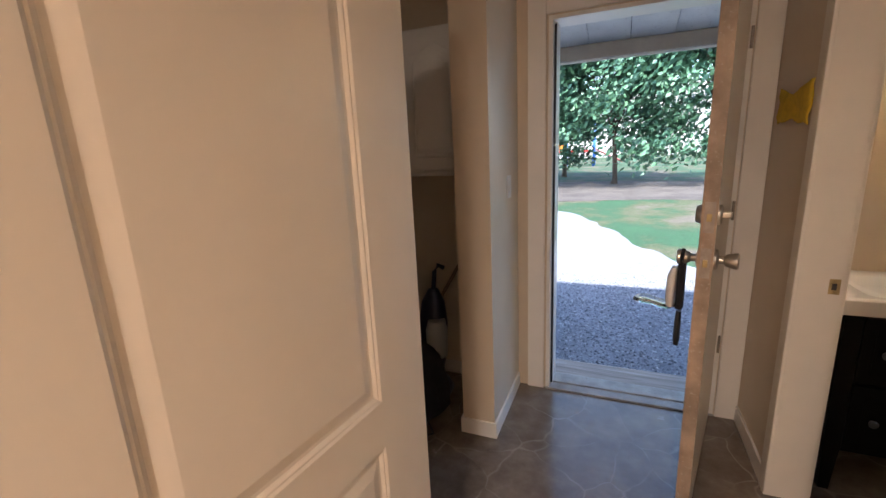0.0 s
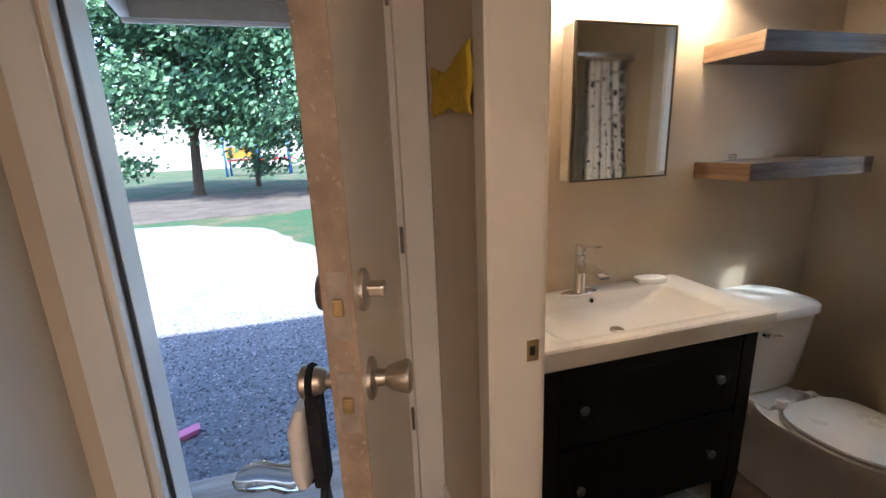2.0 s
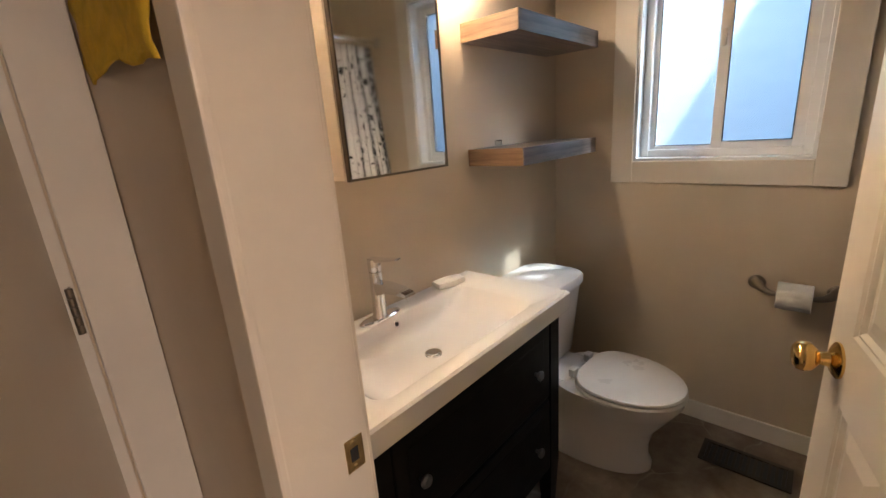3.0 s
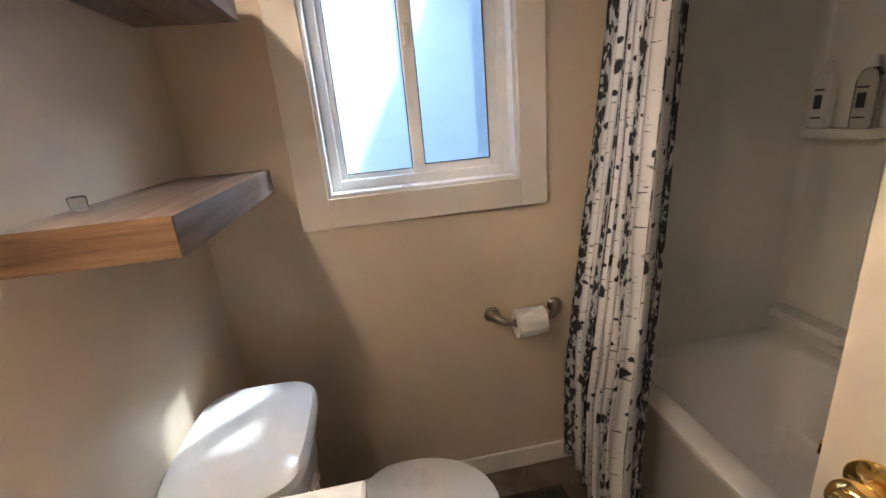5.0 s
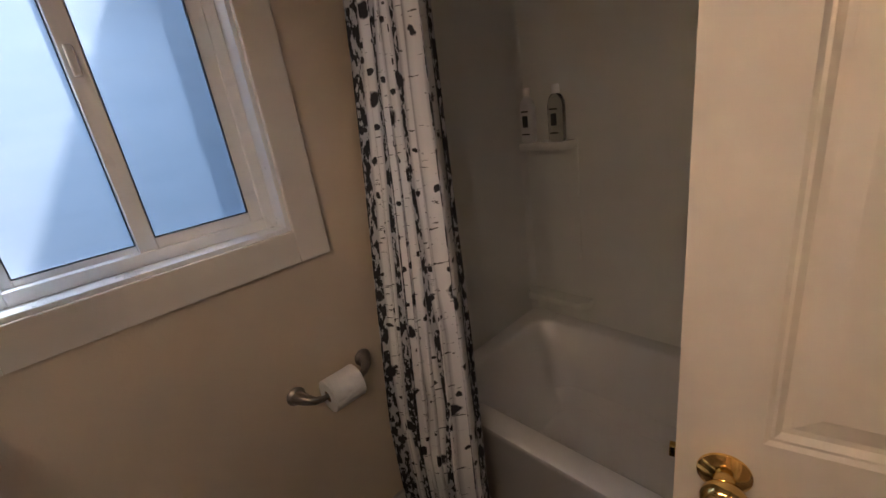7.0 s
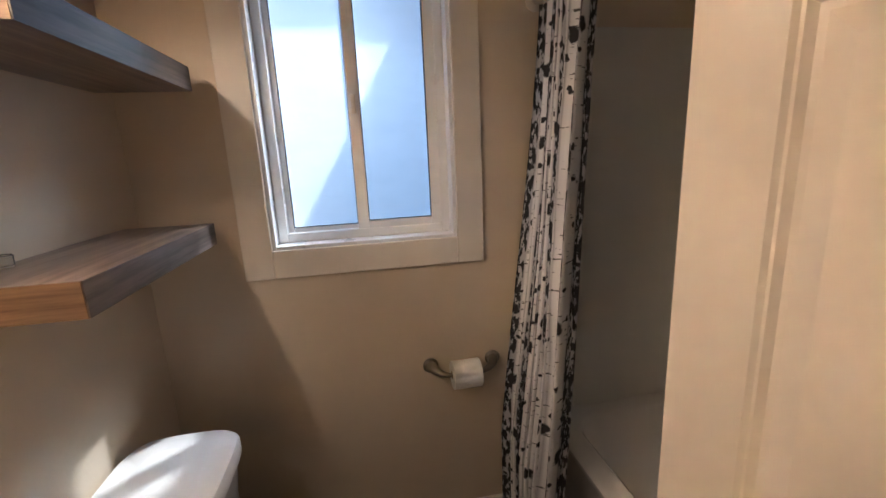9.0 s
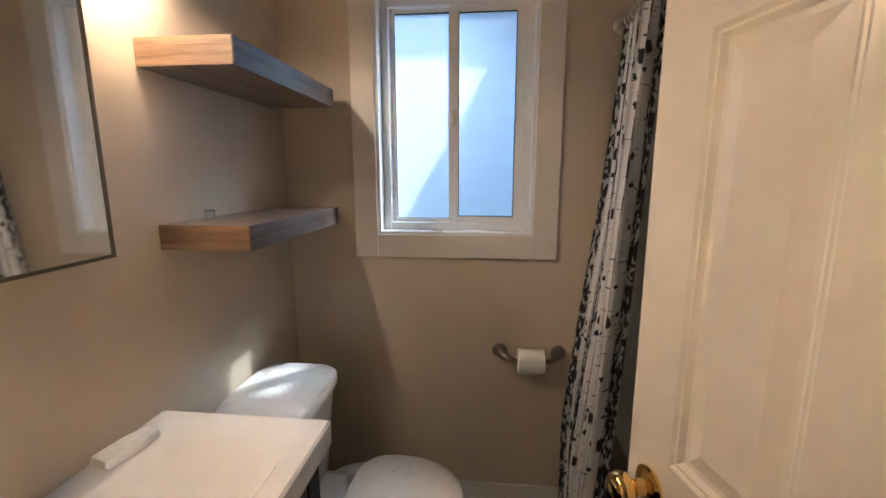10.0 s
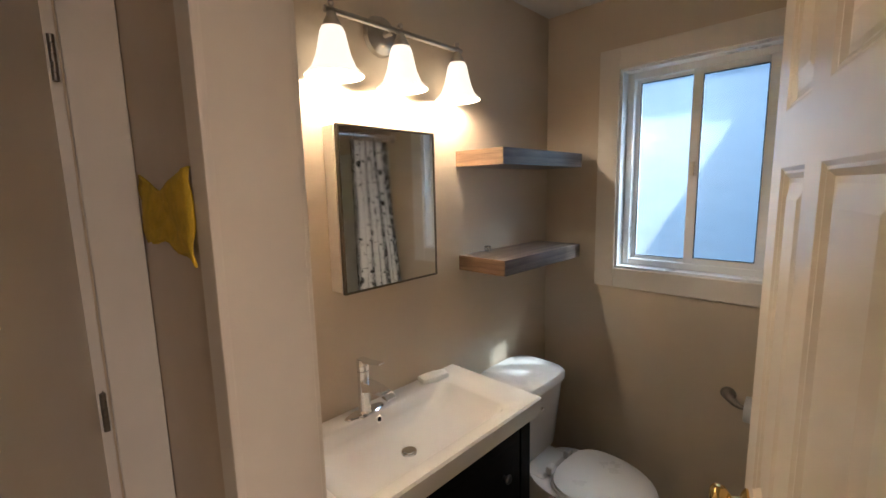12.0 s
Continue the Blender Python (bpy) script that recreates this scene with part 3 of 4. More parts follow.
def build_vanity():
    x0, x1, y0 = 1.665, 2.455, 3.445
    v = thing("vanity_cabinet", at(x0, y0, 0), "black painted vanity cabinet with drawers and legs", "cabinet")
    W, D = x1 - x0, NY - 0.004 - y0
    body = bmesh.new()
    box(body, 0.002, W - 0.002, 0.02, D, 0.18, 0.66, 0.003)
    box(body, 0.002, 0.02, 0.056, D - 0.056, 0.66, 0.765)
    box(body, W - 0.02, W - 0.002, 0.056, D - 0.056, 0.66, 0.765)
    box(body, 0.056, W - 0.056, 0.021, 0.035, 0.66, 0.765)
    box(body, 0.056, W - 0.056, D - 0.018, D - 0.002, 0.66, 0.765)
    part("body", body, BLACK, v)
    for x in (0, W - 0.055):
        for y in (0.0, D - 0.055):
            leg = loft([[(x + 0.010, y + 0.01, 0), (x + 0.045, y + 0.01, 0), (x + 0.045, y + 0.045, 0), (x + 0.010, y + 0.045, 0)],
                        [(x, y, 0.20), (x + 0.055, y, 0.20), (x + 0.055, y + 0.055, 0.20), (x, y + 0.055, 0.20)],
                        [(x, y, 0.765), (x + 0.055, y, 0.765), (x + 0.055, y + 0.055, 0.765), (x, y + 0.055, 0.765)]])
            for f in leg.faces:
                f.smooth = False
            part("leg", leg, BLACK, v)
    for z0, z1 in ((0.20, 0.478), (0.490, 0.755)):
        dr = part("drawer", boxed(0.06, W - 0.06, 0.002, 0.0205, z0, z1, 0.004), BLACK, v)
        part("panel", boxed(0.10, W - 0.10, 0.0005, 0.0025, z0 + 0.04, z1 - 0.04, 0.001), BLACK, dr)
        for x in (0.13, W - 0.155):
            k = part("knob", lathe([(0, 0), (0.006, 0), (0.006, 0.010), (0.014, 0.016), (0.016, 0.022), (0.012, 0.027), (0, 0.028)], 20, None, Matrix.Rotation(radians(90), 4, "X")), paint("pewter knob", (0.18, 0.18, 0.18), 0.35, 0.1, 30, 0.05, 200, 0.9) if "pewter knob" not in bpy.data.materials else bpy.data.materials["pewter knob"], dr, "grey metal knob")
            k.location = (x, 0.002, (z0 + z1) / 2)
    # sink top
    sx0, sx1, sy0, sy1, top = 1.64, 2.51, 3.43, NY - 0.002, 0.83
    s = thing("sink", at(sx0, sy0, 0.767), "white porcelain sink top with a rectangular basin", "sink")
    L, P, T = sx1 - sx0, sy1 - sy0, top - 0.767
    n = 48

    def rrect(cx, cy, hx, hy, r, z):
        out = []
        for k in range(n):
            a = 2 * math.pi * (k + 0.5) / n
            q = int(4 * (k + 0.5) / n)
            ox, oy = ((1, 1), (-1, 1), (-1, -1), (1, -1))[q]
            out.append((cx + ox * (hx - r) + r * math.cos(a), cy + oy * (hy - r) + r * math.sin(a), z))
        return out
    cx, cy, bx, by = 0.42, 0.208, 0.315, 0.150
    prof = [rrect(L / 2, P / 2, L / 2 - 0.002, P / 2 - 0.002, 0.006, 0.0), rrect(L / 2, P / 2, L / 2, P / 2, 0.008, 0.004), rrect(L / 2, P / 2, L / 2, P / 2, 0.008, T - 0.006),
            rrect(L / 2, P / 2, L / 2 - 0.006, P / 2 - 0.006, 0.006, T), rrect(L / 2, P / 2, L / 2 - 0.02, P / 2 - 0.02, 0.006, T - 0.001),
            rrect(cx, cy, bx + 0.008, by + 0.008, 0.045, T - 0.0015), rrect(cx, cy, bx, by, 0.04, T - 0.009),
            rrect(cx, cy, bx - 0.04, by - 0.008, 0.05, T - 0.045), rrect(cx, cy, bx - 0.10, by - 0.018, 0.06, T - 0.070), rrect(cx, cy, bx - 0.18, by - 0.05, 0.06, T - 0.081), rrect(cx, cy, 0.05, 0.05, 0.045, T - 0.085), rrect(cx, cy, 0.022, 0.022, 0.02, T - 0.086)]
    part("basin", loft(prof, cap=False), PORC, s)
    part("drain", lathe([(0, 0.004), (0.018, 0.004), (0.019, 0.001), (0.024, 0.001), (0.026, -0.004)], 28, None, Matrix.Translation((cx, cy, T - 0.0825))), CHROME, s, "chrome pop-up drain")
    m = Matrix.Translation((cx - 0.005, cy + by - 0.0035, T - 0.028)) @ Matrix.Rotation(radians(75), 4, "X")
    ov = part("overflow", lathe([(0.007, 0.0), (0.0075, 0.003), (0.012, 0.003), (0.013, -0.004)], 24, None, m), CHROME, s, "chrome overflow ring")
    part("hole", lathe([(0, 0.0012), (0.0072, 0.0012), (0.0072, -0.004)], 20, None, m), RUBBER, ov)
    # faucet
    f = thing("faucet", at(2.02, 3.812, 0.8295), "chrome single-lever basin faucet", "faucet")
    part("base_plate", loft([oval(0, 0, 0.078, 0.026, 0), oval(0, 0, 0.078, 0.026, 0.004), oval(0, 0, 0.072, 0.022, 0.008)]), CHROME, f)
    part("body", loft([oval(0, 0, 0.026, 0.025, 0.006), oval(0, 0, 0.021, 0.021, 0.016), oval(0, 0, 0.0195, 0.0195, 0.12), oval(0, 0, 0.0195, 0.0195, 0.150)]), CHROME, f)
    part("cap", loft([oval(0, 0, 0.0185, 0.0185, 0.1505), oval(0, 0, 0.0205, 0.0205, 0.154), oval(0, 0, 0.0205, 0.0205, 0.184), oval(0, 0, 0.018, 0.018, 0.189)]), CHROME, f)
    sp = [[(x, y, z) for x, z in ((-0.016, zb), (0.016, zb), (0.018, zt), (-0.018, zt))] for y, zb, zt in ((-0.008, 0.078, 0.118), (-0.05, 0.094, 0.122), (-0.105, 0.100, 0.118), (-0.138, 0.098, 0.110), (-0.146, 0.096, 0.102))]
    part("spout", loft(sp), CHROME, f)
    lv = [[(x, y, z) for x, z in ((-w, zb), (w, zb), (w, zt), (-w, zt))] for y, zb, zt, w in ((0.016, 0.176, 0.190, 0.014), (-0.03, 0.184, 0.193, 0.013), (-0.105, 0.200, 0.205, 0.011))]
    part("lever", loft(lv), CHROME, f)
    # wrapped soap on the sink
    so = loft([[(x * q, y * q2, z) for x, y in ((-0.05, -0.02), (0, -0.026), (0.05, -0.018), (0.055, 0.012), (0.01, 0.024), (-0.048, 0.02))] for q, q2, z in ((0.9, 0.9, 0), (1, 1, 0.006), (0.95, 0.9, 0.016), (0.6, 0.5, 0.022))])
    so.transform(at(2.35, 3.822, 0.8285, -12) @ Matrix.Diagonal((1.2, 1.25, 1.25, 1)))
    solid("soap_bar", so, PAPER, "small soap bar in white wrapper on the sink", "soap")


build_vanity()


def build_mirror():
    x0, x1, y0, z0, z1 = 1.955, 2.365, 3.80, 1.25, 1.767
    c = thing("mirror_cabinet", at(x0, y0, z0), "cream medicine cabinet with a framed mirror door", "cabinet")
    W, H, D = x1 - x0, z1 - z0, NY - 0.001 - y0
    part("body", boxed(0.002, W - 0.002, 0.012, D, 0.002, H - 0.002, 0.002), BEIGE, c)
    d = part("door", boxed(0.002, W - 0.002, 0.003, 0.0115, 0.002, H - 0.002), BEIGE, c)
    part("mirror", boxed(0.007, W - 0.007, 0.0005, 0.003, 0.007, H - 0.007), MIRROR, d, "mirror glass")
    f = bmesh.new()
    t = 0.007
    for a in ((0, t, 0, H), (W - t, W, 0, H), (t, W - t, 0, t), (t, W - t, H - t, H)):
        box(f, a[0], a[1], -0.002, 0.012, a[2], a[3], 0.001)
    d.matrix_basis = Matrix.Translation((W, 0, 0)) @ pose(0, 0, 0, 0, 0, 1.6) @ Matrix.Translation((-W, 0, 0))
    part("frame", f, paint("dark metal frame", (0.16, 0.13, 0.10), 0.35, 0.1, 20, 0.02, 200, 0.8), d, "thin dark metal frame")


build_mirror()


def build_shelves():
    for z0, z1, x0, y0 in ((1.655, 1.718, 2.555, 3.632), (1.228, 1.290, 2.565, 3.632)):
        s = thing("floating_shelf", at(x0, y0, z0), "thick floating shelf in brown streaked wood", "shelf", "floating shelves")
        L, D, T = 3.175 - x0, NY - 0.001 - y0, z1 - z0
        part("board", boxed(0.001, L, 0.001, D, 0, T, 0.0015), SHELF, s)
        part("end_panel", boxed(-0.001, 0.0008, 0.0012, D - 0.001, 0.0005, T - 0.0005), SHELFEND, s, "pale wood end grain")
        part("front_edge", boxed(0.001, L, -0.001, 0.0008, 0.0005, T - 0.0005), SHELFDARK, s, "dark front edge")
    solid("glass_cup", lathe([(0, 0), (0.012, 0), (0.014, 0.022), (0.012, 0.024), (0.0115, 0.004), (0, 0.004)], 20, None, Matrix.Translation((2.72, 3.838, 1.2905))), CLEAR, "tiny clear plastic cup on the shelf", "cup")


build_shelves()


def build_lamp():
    z = 2.072
    l = thing("vanity_light", at(2.22, NY - 0.001, z), "brushed nickel bar light with three lit bell shades", "wall lamp")
    part("wall_plate", lathe([(0, 0.03), (0.03, 0.03), (0.045, 0.02), (0.06, 0.016), (0.065, 0.0), (0, 0)], 36, None, pose(-0.03, 0, 0.0, 90)), NICKEL, l)
    part("arm", tube([(-0.03, -0.02, 0), (-0.03, -0.07, 0.0)], 0.01), NICKEL, l)
    part("bar", tube([(-0.275, -0.07, 0.006), (0.298, -0.07, 0.006)], 0.009, 14), NICKEL, l)
    for dx in (-0.253, 0.003, 0.276):
        part("finial", lathe([(0, 0.024), (0.006, 0.022), (0.009, 0.015), (0.006, 0.008), (0.012, 0.0)], 18, None, Matrix.Translation((dx, -0.07, 0.010))), NICKEL, l)
        part("socket", lathe([(0.0, 0.0), (0.012, 0), (0.016, -0.012), (0.024, -0.026), (0.032, -0.046), (0, -0.046)], 24, None, Matrix.Translation((dx, -0.07, 0.0))), NICKEL, l)
        sh = part("shade", lathe([(0.030, -0.040), (0.036, -0.052), (0.042, -0.08), (0.050, -0.115), (0.064, -0.150), (0.086, -0.172), (0.084, -0.174), (0.061, -0.149), (0.047, -0.115), (0.039, -0.08), (0.032, -0.052)], 36, None, Matrix.Translation((dx, -0.07, 0.0))), SHADEGLASS, l, "lit white alabaster glass bell shade")
        lamp = new("bulb", bpy.data.lights.new("bulb", "POINT"))
        lamp.data.energy, lamp.data.color, lamp.data.shadow_soft_size = BULB_WATTS, (1.0, 0.80, 0.58), 0.025
        lamp.location = (2.22 + dx, NY - 0.071, z - 0.15)
    # the hall's own ceiling light, behind the walk
    h = thing("ceiling_light", at(0.85, -0.35, CZ), "round white ceiling light in the hall", "ceiling light")
    part("diffuser", lathe([(0.0, -0.075), (0.09, -0.068), (0.14, -0.045), (0.16, -0.012), (0.165, 0.0)], 36), SHADEGLASS, h)
    hl = new("hall_bulb", bpy.data.lights.new("hall_bulb", "AREA"))
    hl.data.shape, hl.data.size, hl.data.energy, hl.data.color = "DISK", 0.3, HALL_WATTS, (1.0, 0.85, 0.74)
    hl.location = (0.85, -0.35, CZ - 0.085)


build_lamp()


def build_toilet():
    cx = 2.825
    t = thing("toilet", at(cx, 3.56, 0), "white porcelain toilet with its lid closed", "toilet")
    back = NY - 0.004 - 3.56
    part("base", loft([egg(0, -0.06, 0.132, 0.27, 0.24, 0), egg(0, -0.06, 0.132, 0.27, 0.24, 0.02), egg(0, -0.065, 0.118, 0.25, 0.22, 0.05), egg(0, -0.075, 0.108, 0.24, 0.22, 0.11), egg(0, -0.085, 0.112, 0.245, 0.22, 0.17), egg(0, -0.12, 0.145, 0.27, 0.24, 0.26), egg(0, -0.165, 0.178, 0.262, 0.24, 0.32), egg(0, -0.17, 0.182, 0.255, 0.24, 0.345)]), PORC, t)
    part("seat", loft([egg(0, -0.20, 0.180, 0.232, 0.155, 0.347), egg(0, -0.20, 0.185, 0.237, 0.158, 0.354), egg(0, -0.20, 0.181, 0.232, 0.155, 0.364)]), PLASTIC, t)
    part("lid", loft([egg(0, -0.20, 0.178, 0.229, 0.148, 0.3665), egg(0, -0.20, 0.183, 0.234, 0.152, 0.372), egg(0, -0.20, 0.180, 0.230, 0.149, 0.380), egg(0, -0.20, 0.168, 0.216, 0.138, 0.384), egg(0, -0.20, 0.10, 0.14, 0.09, 0.386)]), PLASTIC, t)
    part("deck", boxed(-0.13, 0.11, -0.03, back, 0.27, 0.352, 0.02), PORC, t)
    part("tank", loft([oval(-0.015, 0.175, 0.150, 0.10, 0.350, 40, 5), oval(-0.015, 0.17, 0.160, 0.115, 0.375, 40, 5), oval(-0.015, 0.16, 0.182, 0.135, 0.69, 40, 5)]), PORC, t)
    part("tank_lid", loft([oval(-0.012, 0.158, 0.183, 0.138, 0.691, 40, 4), oval(-0.012, 0.158, 0.195, 0.148, 0.698, 40, 4), oval(-0.012, 0.158, 0.195, 0.148, 0.722, 40, 4), oval(-0.012, 0.158, 0.185, 0.14, 0.732, 40, 4), oval(-0.012, 0.158, 0.12, 0.08, 0.737, 40, 4)]), PORC, t)
    lev = bmesh.new()
    tube([(-0.135, 0.03, 0.645), (-0.135, 0.012, 0.645)], 0.012, 14, lev)
    tube([(-0.135, 0.012, 0.645), (-0.085, 0.006, 0.64)], [0.006, 0.008], 10, lev)
    part("flush_lever", lev, CHROME, t, "chrome flush lever")
    for x in (-0.105, 0.105):
        part("floor_bolt", lathe([(0.007, 0), (0.006, 0.02), (0.003, 0.03), (0, 0.031)], 10, None, Matrix.Translation((x * 1.12, -0.02, 0.0))), OLDBRASS, t)
        part("seat_hinge", boxed(x * 0.7 - 0.02, x * 0.7 + 0.02, -0.045, -0.018, 0.352, 0.388, 0.006), PLASTIC, t)
    part("supply_hose", tube([(0.09, 0.24, 0.38), (0.11, 0.26, 0.29), (0.155, 0.29, 0.20), (0.165, 0.272, 0.17)], 0.006, 8), CHROME, t)
    sv = thing("water_valve", at(2.99, NY - 0.02, 0.17), "small chrome water shut-off valve by the toilet", "valve")
    part("stem", tube([(0, 0.018, 0), (0, -0.04, 0)], 0.009), CHROME, sv)
    part("handle", loft([oval(0, 0, 0.016, 0.022, 0), oval(0, 0, 0.018, 0.024, 0.004), oval(0, 0, 0.016, 0.022, 0.008)]), CHROME, sv).matrix_basis = pose(0, -0.04, 0, 90)


build_toilet()


def build_paper():
    h = thing("paper_holder", at(EX - 0.001, 2.885, 0.700), "brushed nickel toilet paper holder on the wall", "paper holder")
    for e in (-1, 1):
        y = 0.118 * e
        m = part("mount", lathe([(0, 0), (0.028, 0), (0.029, 0.004), (0.024, 0.010), (0.015, 0.015), (0, 0.016)], 28, None, pose(0, y, 0, 0, -90)), PEWTER, h)
        part("arm", tube([(-0.008, y, 0.0), (-0.024, y - 0.004 * e, 0.0), (-0.042, y - 0.014 * e, -0.004), (-0.056, y - 0.032 * e, -0.012), (-0.060, y - 0.052 * e, -0.017), (-0.060, y - 0.066 * e, -0.018)], [0.021, 0.019, 0.016, 0.012, 0.0095, 0.008], 16), PEWTER, m)
    part("bar", tube([(-0.06, -0.07, -0.018), (-0.06, 0.07, -0.018)], 0.006), PEWTER, h)
    r = thing("toilet_paper", at(EX - 0.061, 2.883, 0.680), "white toilet paper roll on its holder", "paper roll")
    m = pose(0, -0.052, 0, -90)
    part("roll", lathe([(0.018, 0), (0.049, 0), (0.051, 0.002), (0.051, 0.102), (0.049, 0.104), (0.018, 0.104), (0.018, 0)], 40, None, m), PAPER, r)
    part("core", lathe([(0.0178, 0.001), (0.0178, 0.103), (0.0165, 0.103), (0.0165, 0.001)], 24, None, m), paint("cardboard", (0.36, 0.27, 0.18), 0.9), r)


build_paper()


def build_tub():
    t = thing("bathtub", at(BX + 0.001, SOUTHY, 0), "white acrylic bathtub with a wide rim", "bathtub")
    L, D, H = EX - BX - 0.002, TUBY - SOUTHY, 0.44
    n = 48

    def rr(x0, x1, y0, y1, r, z):
        out = []
        for k in range(n):
            a = 2 * math.pi * (k + 0.5) / n
            q = int(4 * (k + 0.5) / n)
            px, py = ((x1 - r, y1 - r), (x0 + r, y1 - r), (x0 + r, y0 + r), (x1 - r, y0 + r))[q]
            out.append((px + r * math.cos(a), py + r * math.sin(a), z))
        return out
    rings = [rr(0, L, 0, D - 0.02, 0.004, 0), rr(0, L, 0, D - 0.012, 0.004, H - 0.05), rr(0, L, 0, D, 0.01, H - 0.03), rr(0, L, 0, D, 0.012, H - 0.01), rr(0.002, L - 0.002, 0.002, D - 0.012, 0.012, H),
                        rr(0.07, L - 0.07, 0.06, D - 0.075, 0.10, H), rr(0.085, L - 0.085, 0.075, D - 0.09, 0.10, H - 0.015), rr(0.14, L - 0.18, 0.10, D - 0.12, 0.12, 0.14), rr(0.22, L - 0.26, 0.16, D - 0.18, 0.12, 0.09)]
    part("apron", loft(rings[:4], cap=False), PORC, t)
    bowl = loft(rings[3:], cap=False)
    bowl.faces.new([v for v in bowl.verts][-n:])
    part("bowl", bowl, PORC, t)
    s = thing("tub_surround", at(BX + 0.001, SOUTHY, 0.4405), "beige glossy moulded tub surround with soap shelves", "tub surround")
    top = 1.41
    part("back_panel", boxed(0.03, L - 0.03, -0.011, 0.006, 0, top, 0.003), TUBM, s)
    part("side_panel", boxed(0.0, 0.012, -0.01, D - 0.01, 0, top, 0.004), TUBM, s)
    part("side_panel", boxed(L - 0.012, L, -0.01, D - 0.01, 0, top, 0.004), TUBM, s)
    for x, a in ((0.0, 180), (L, 270)):
        q = bmesh.new()
        r = 0.05
        arc = [(r - r * math.cos(radians(i * 15)), r - r * math.sin(radians(i * 15))) for i in range(7)]
        pts = [(u, v) if x == 0 else (-u, v) for u, v in arc] + [(0, 0)]
        loft([[(x + u + (0.008 if x == 0 else -0.008), v, 0) for u, v in pts], [(x + u + (0.008 if x == 0 else -0.008), v, top) for u, v in pts]], q)
        part("corner_cove", q, TUBM, s)
    for xa, xb, z in ((L - 0.27, L - 0.03, 0.80), (L - 0.32, L - 0.02, 0.12)):
        sh = bmesh.new()
        k = [(xa, 0.004), (xa, 0.05), (xa + 0.03, 0.085), (xb - 0.02, 0.085), (xb, 0.06), (xb, 0.004)]
        loft([[(u, v, z - 0.03 + 0.02 * (v < 0.03)) for u, v in k], [(u, v, z - 0.008) for u, v in k], [(u + (0.004 if u < (xa + xb) / 2 else -0.004), max(0.004, v - 0.005), z) for u, v in k]], sh)
        part("soap_shelf", sh, TUBM, s)
    part("niche_frame", boxed(L - 0.27, L - 0.26, 0.004, 0.012, 0.30, 0.79, 0.004), TUBM, s)
    for dx, lab, mat, w in ((-0.075, "clear shampoo bottle with a dark label", PLASTIC, 0.03), (-0.205, "grey clear body wash bottle with a dark label", CLEAR, 0.034)):
        b = thing("shampoo_bottle", at(BX + L + dx, SOUTHY + 0.045, 1.2415), lab, "bottle", "bottles on the soap shelf")
        part("bottle", loft([oval(0, 0, w * 0.9, 0.02, 0, 28, 3), oval(0, 0, w, 0.022, 0.01, 28, 3), oval(0, 0, w, 0.022, 0.14, 28, 3), oval(0, 0, w * 0.75, 0.018, 0.165, 28, 2.5), oval(0, 0, w * 0.45, 0.012, 0.175, 28)]), mat, b)
        part("cap", loft([oval(0, 0, 0.015, 0.015, 0.176), oval(0, 0, 0.014, 0.014, 0.205), oval(0, 0, 0.010, 0.010, 0.209)]), PLASTIC, b)
        part("label", boxed(-0.012, 0.012, 0.0215, 0.0235, 0.06, 0.105, 0.002), RUBBER, b, "dark label patch")
        part("label", boxed(-0.016, 0.016, 0.0215, 0.0232, 0.118, 0.124), RUBBER, b, "thin dark line of print")
        part("label", boxed(-0.018, 0.018, 0.0215, 0.0232, 0.03, 0.035), RUBBER, b, "thin dark line of print")
    sp = thing("tub_spout", at(BX + 0.014, 2.20, 0.60), "brushed nickel tub spout", "tub spout")
    part("spout", tube([(0, 0, 0), (0.10, 0, 0), (0.13, 0, -0.012), (0.135, 0, -0.035)], [0.024, 0.024, 0.022, 0.018], 18), NICKEL, sp)


build_tub()


def build_curtain():
    y, z = 2.60, 1.925
    r = thing("curtain_rod", at(BX, y, z), "chrome shower curtain rod with a round flange", "curtain rod")
    part("rod", tube([(0.004, 0, 0), (EX - BX - 0.004, 0, 0)], 0.0125, 16), CHROME, r)
    for x, a in ((0.001, 90), (EX - BX - 0.001, -90)):
        part("flange", lathe([(0, 0), (0.03, 0), (0.03, 0.006), (0.02, 0.012), (0.016, 0.02), (0, 0.02)], 24, None, pose(x, 0, 0, 0, a, 0)), NICKEL, r)
    c = thing("shower_curtain", at(0, 0, 0), "white shower curtain with a black birch tree print, drawn aside", "curtain")
    bm = bmesh.new()
    uv = bm.loops.layers.uv.new("UVMap")
    nu, nv = 150, 40
    folds = 6.5
    grid = []
    for j in range(nv + 1):
        s = j / nv
        zz = z - 0.035 - s * (z - 0.035 - 0.05)
        xa = 2.885 + (2.80 - 2.885) * s
        xb = 3.19 + (3.235 - 3.19) * s
        row, length, last = [], 0.0, None
        for i in range(nu + 1):
            u = i / nu
            ph = 2 * math.pi * folds * (u + 0.025 * math.sin(9 * u + 1.4) + 0.01 * math.sin(3 * s + 7 * u))
            amp = (0.027 + 0.016 * s) * (0.75 + 0.35 * math.sin(5.3 * u + 0.8))
            xx = xa + (xb - xa) * u + 0.010 * math.sin(2 * ph) * (0.5 + s) * 0.9
            yy = y + 0.005 + 0.115 * min(1, s * 1.25) ** 1.1 + amp * math.sin(ph) + 0.006 * math.sin(6 * s + 4 * u)
            row.append(Vector((xx, yy, zz)))
        grid.append(row)
    arc = [0.0]
    for i in range(nu):
        arc.append(arc[-1] + (grid[nv // 2][i + 1] - grid[nv // 2][i]).length)
    vs = [[bm.verts.new(p) for p in row] for row in grid]
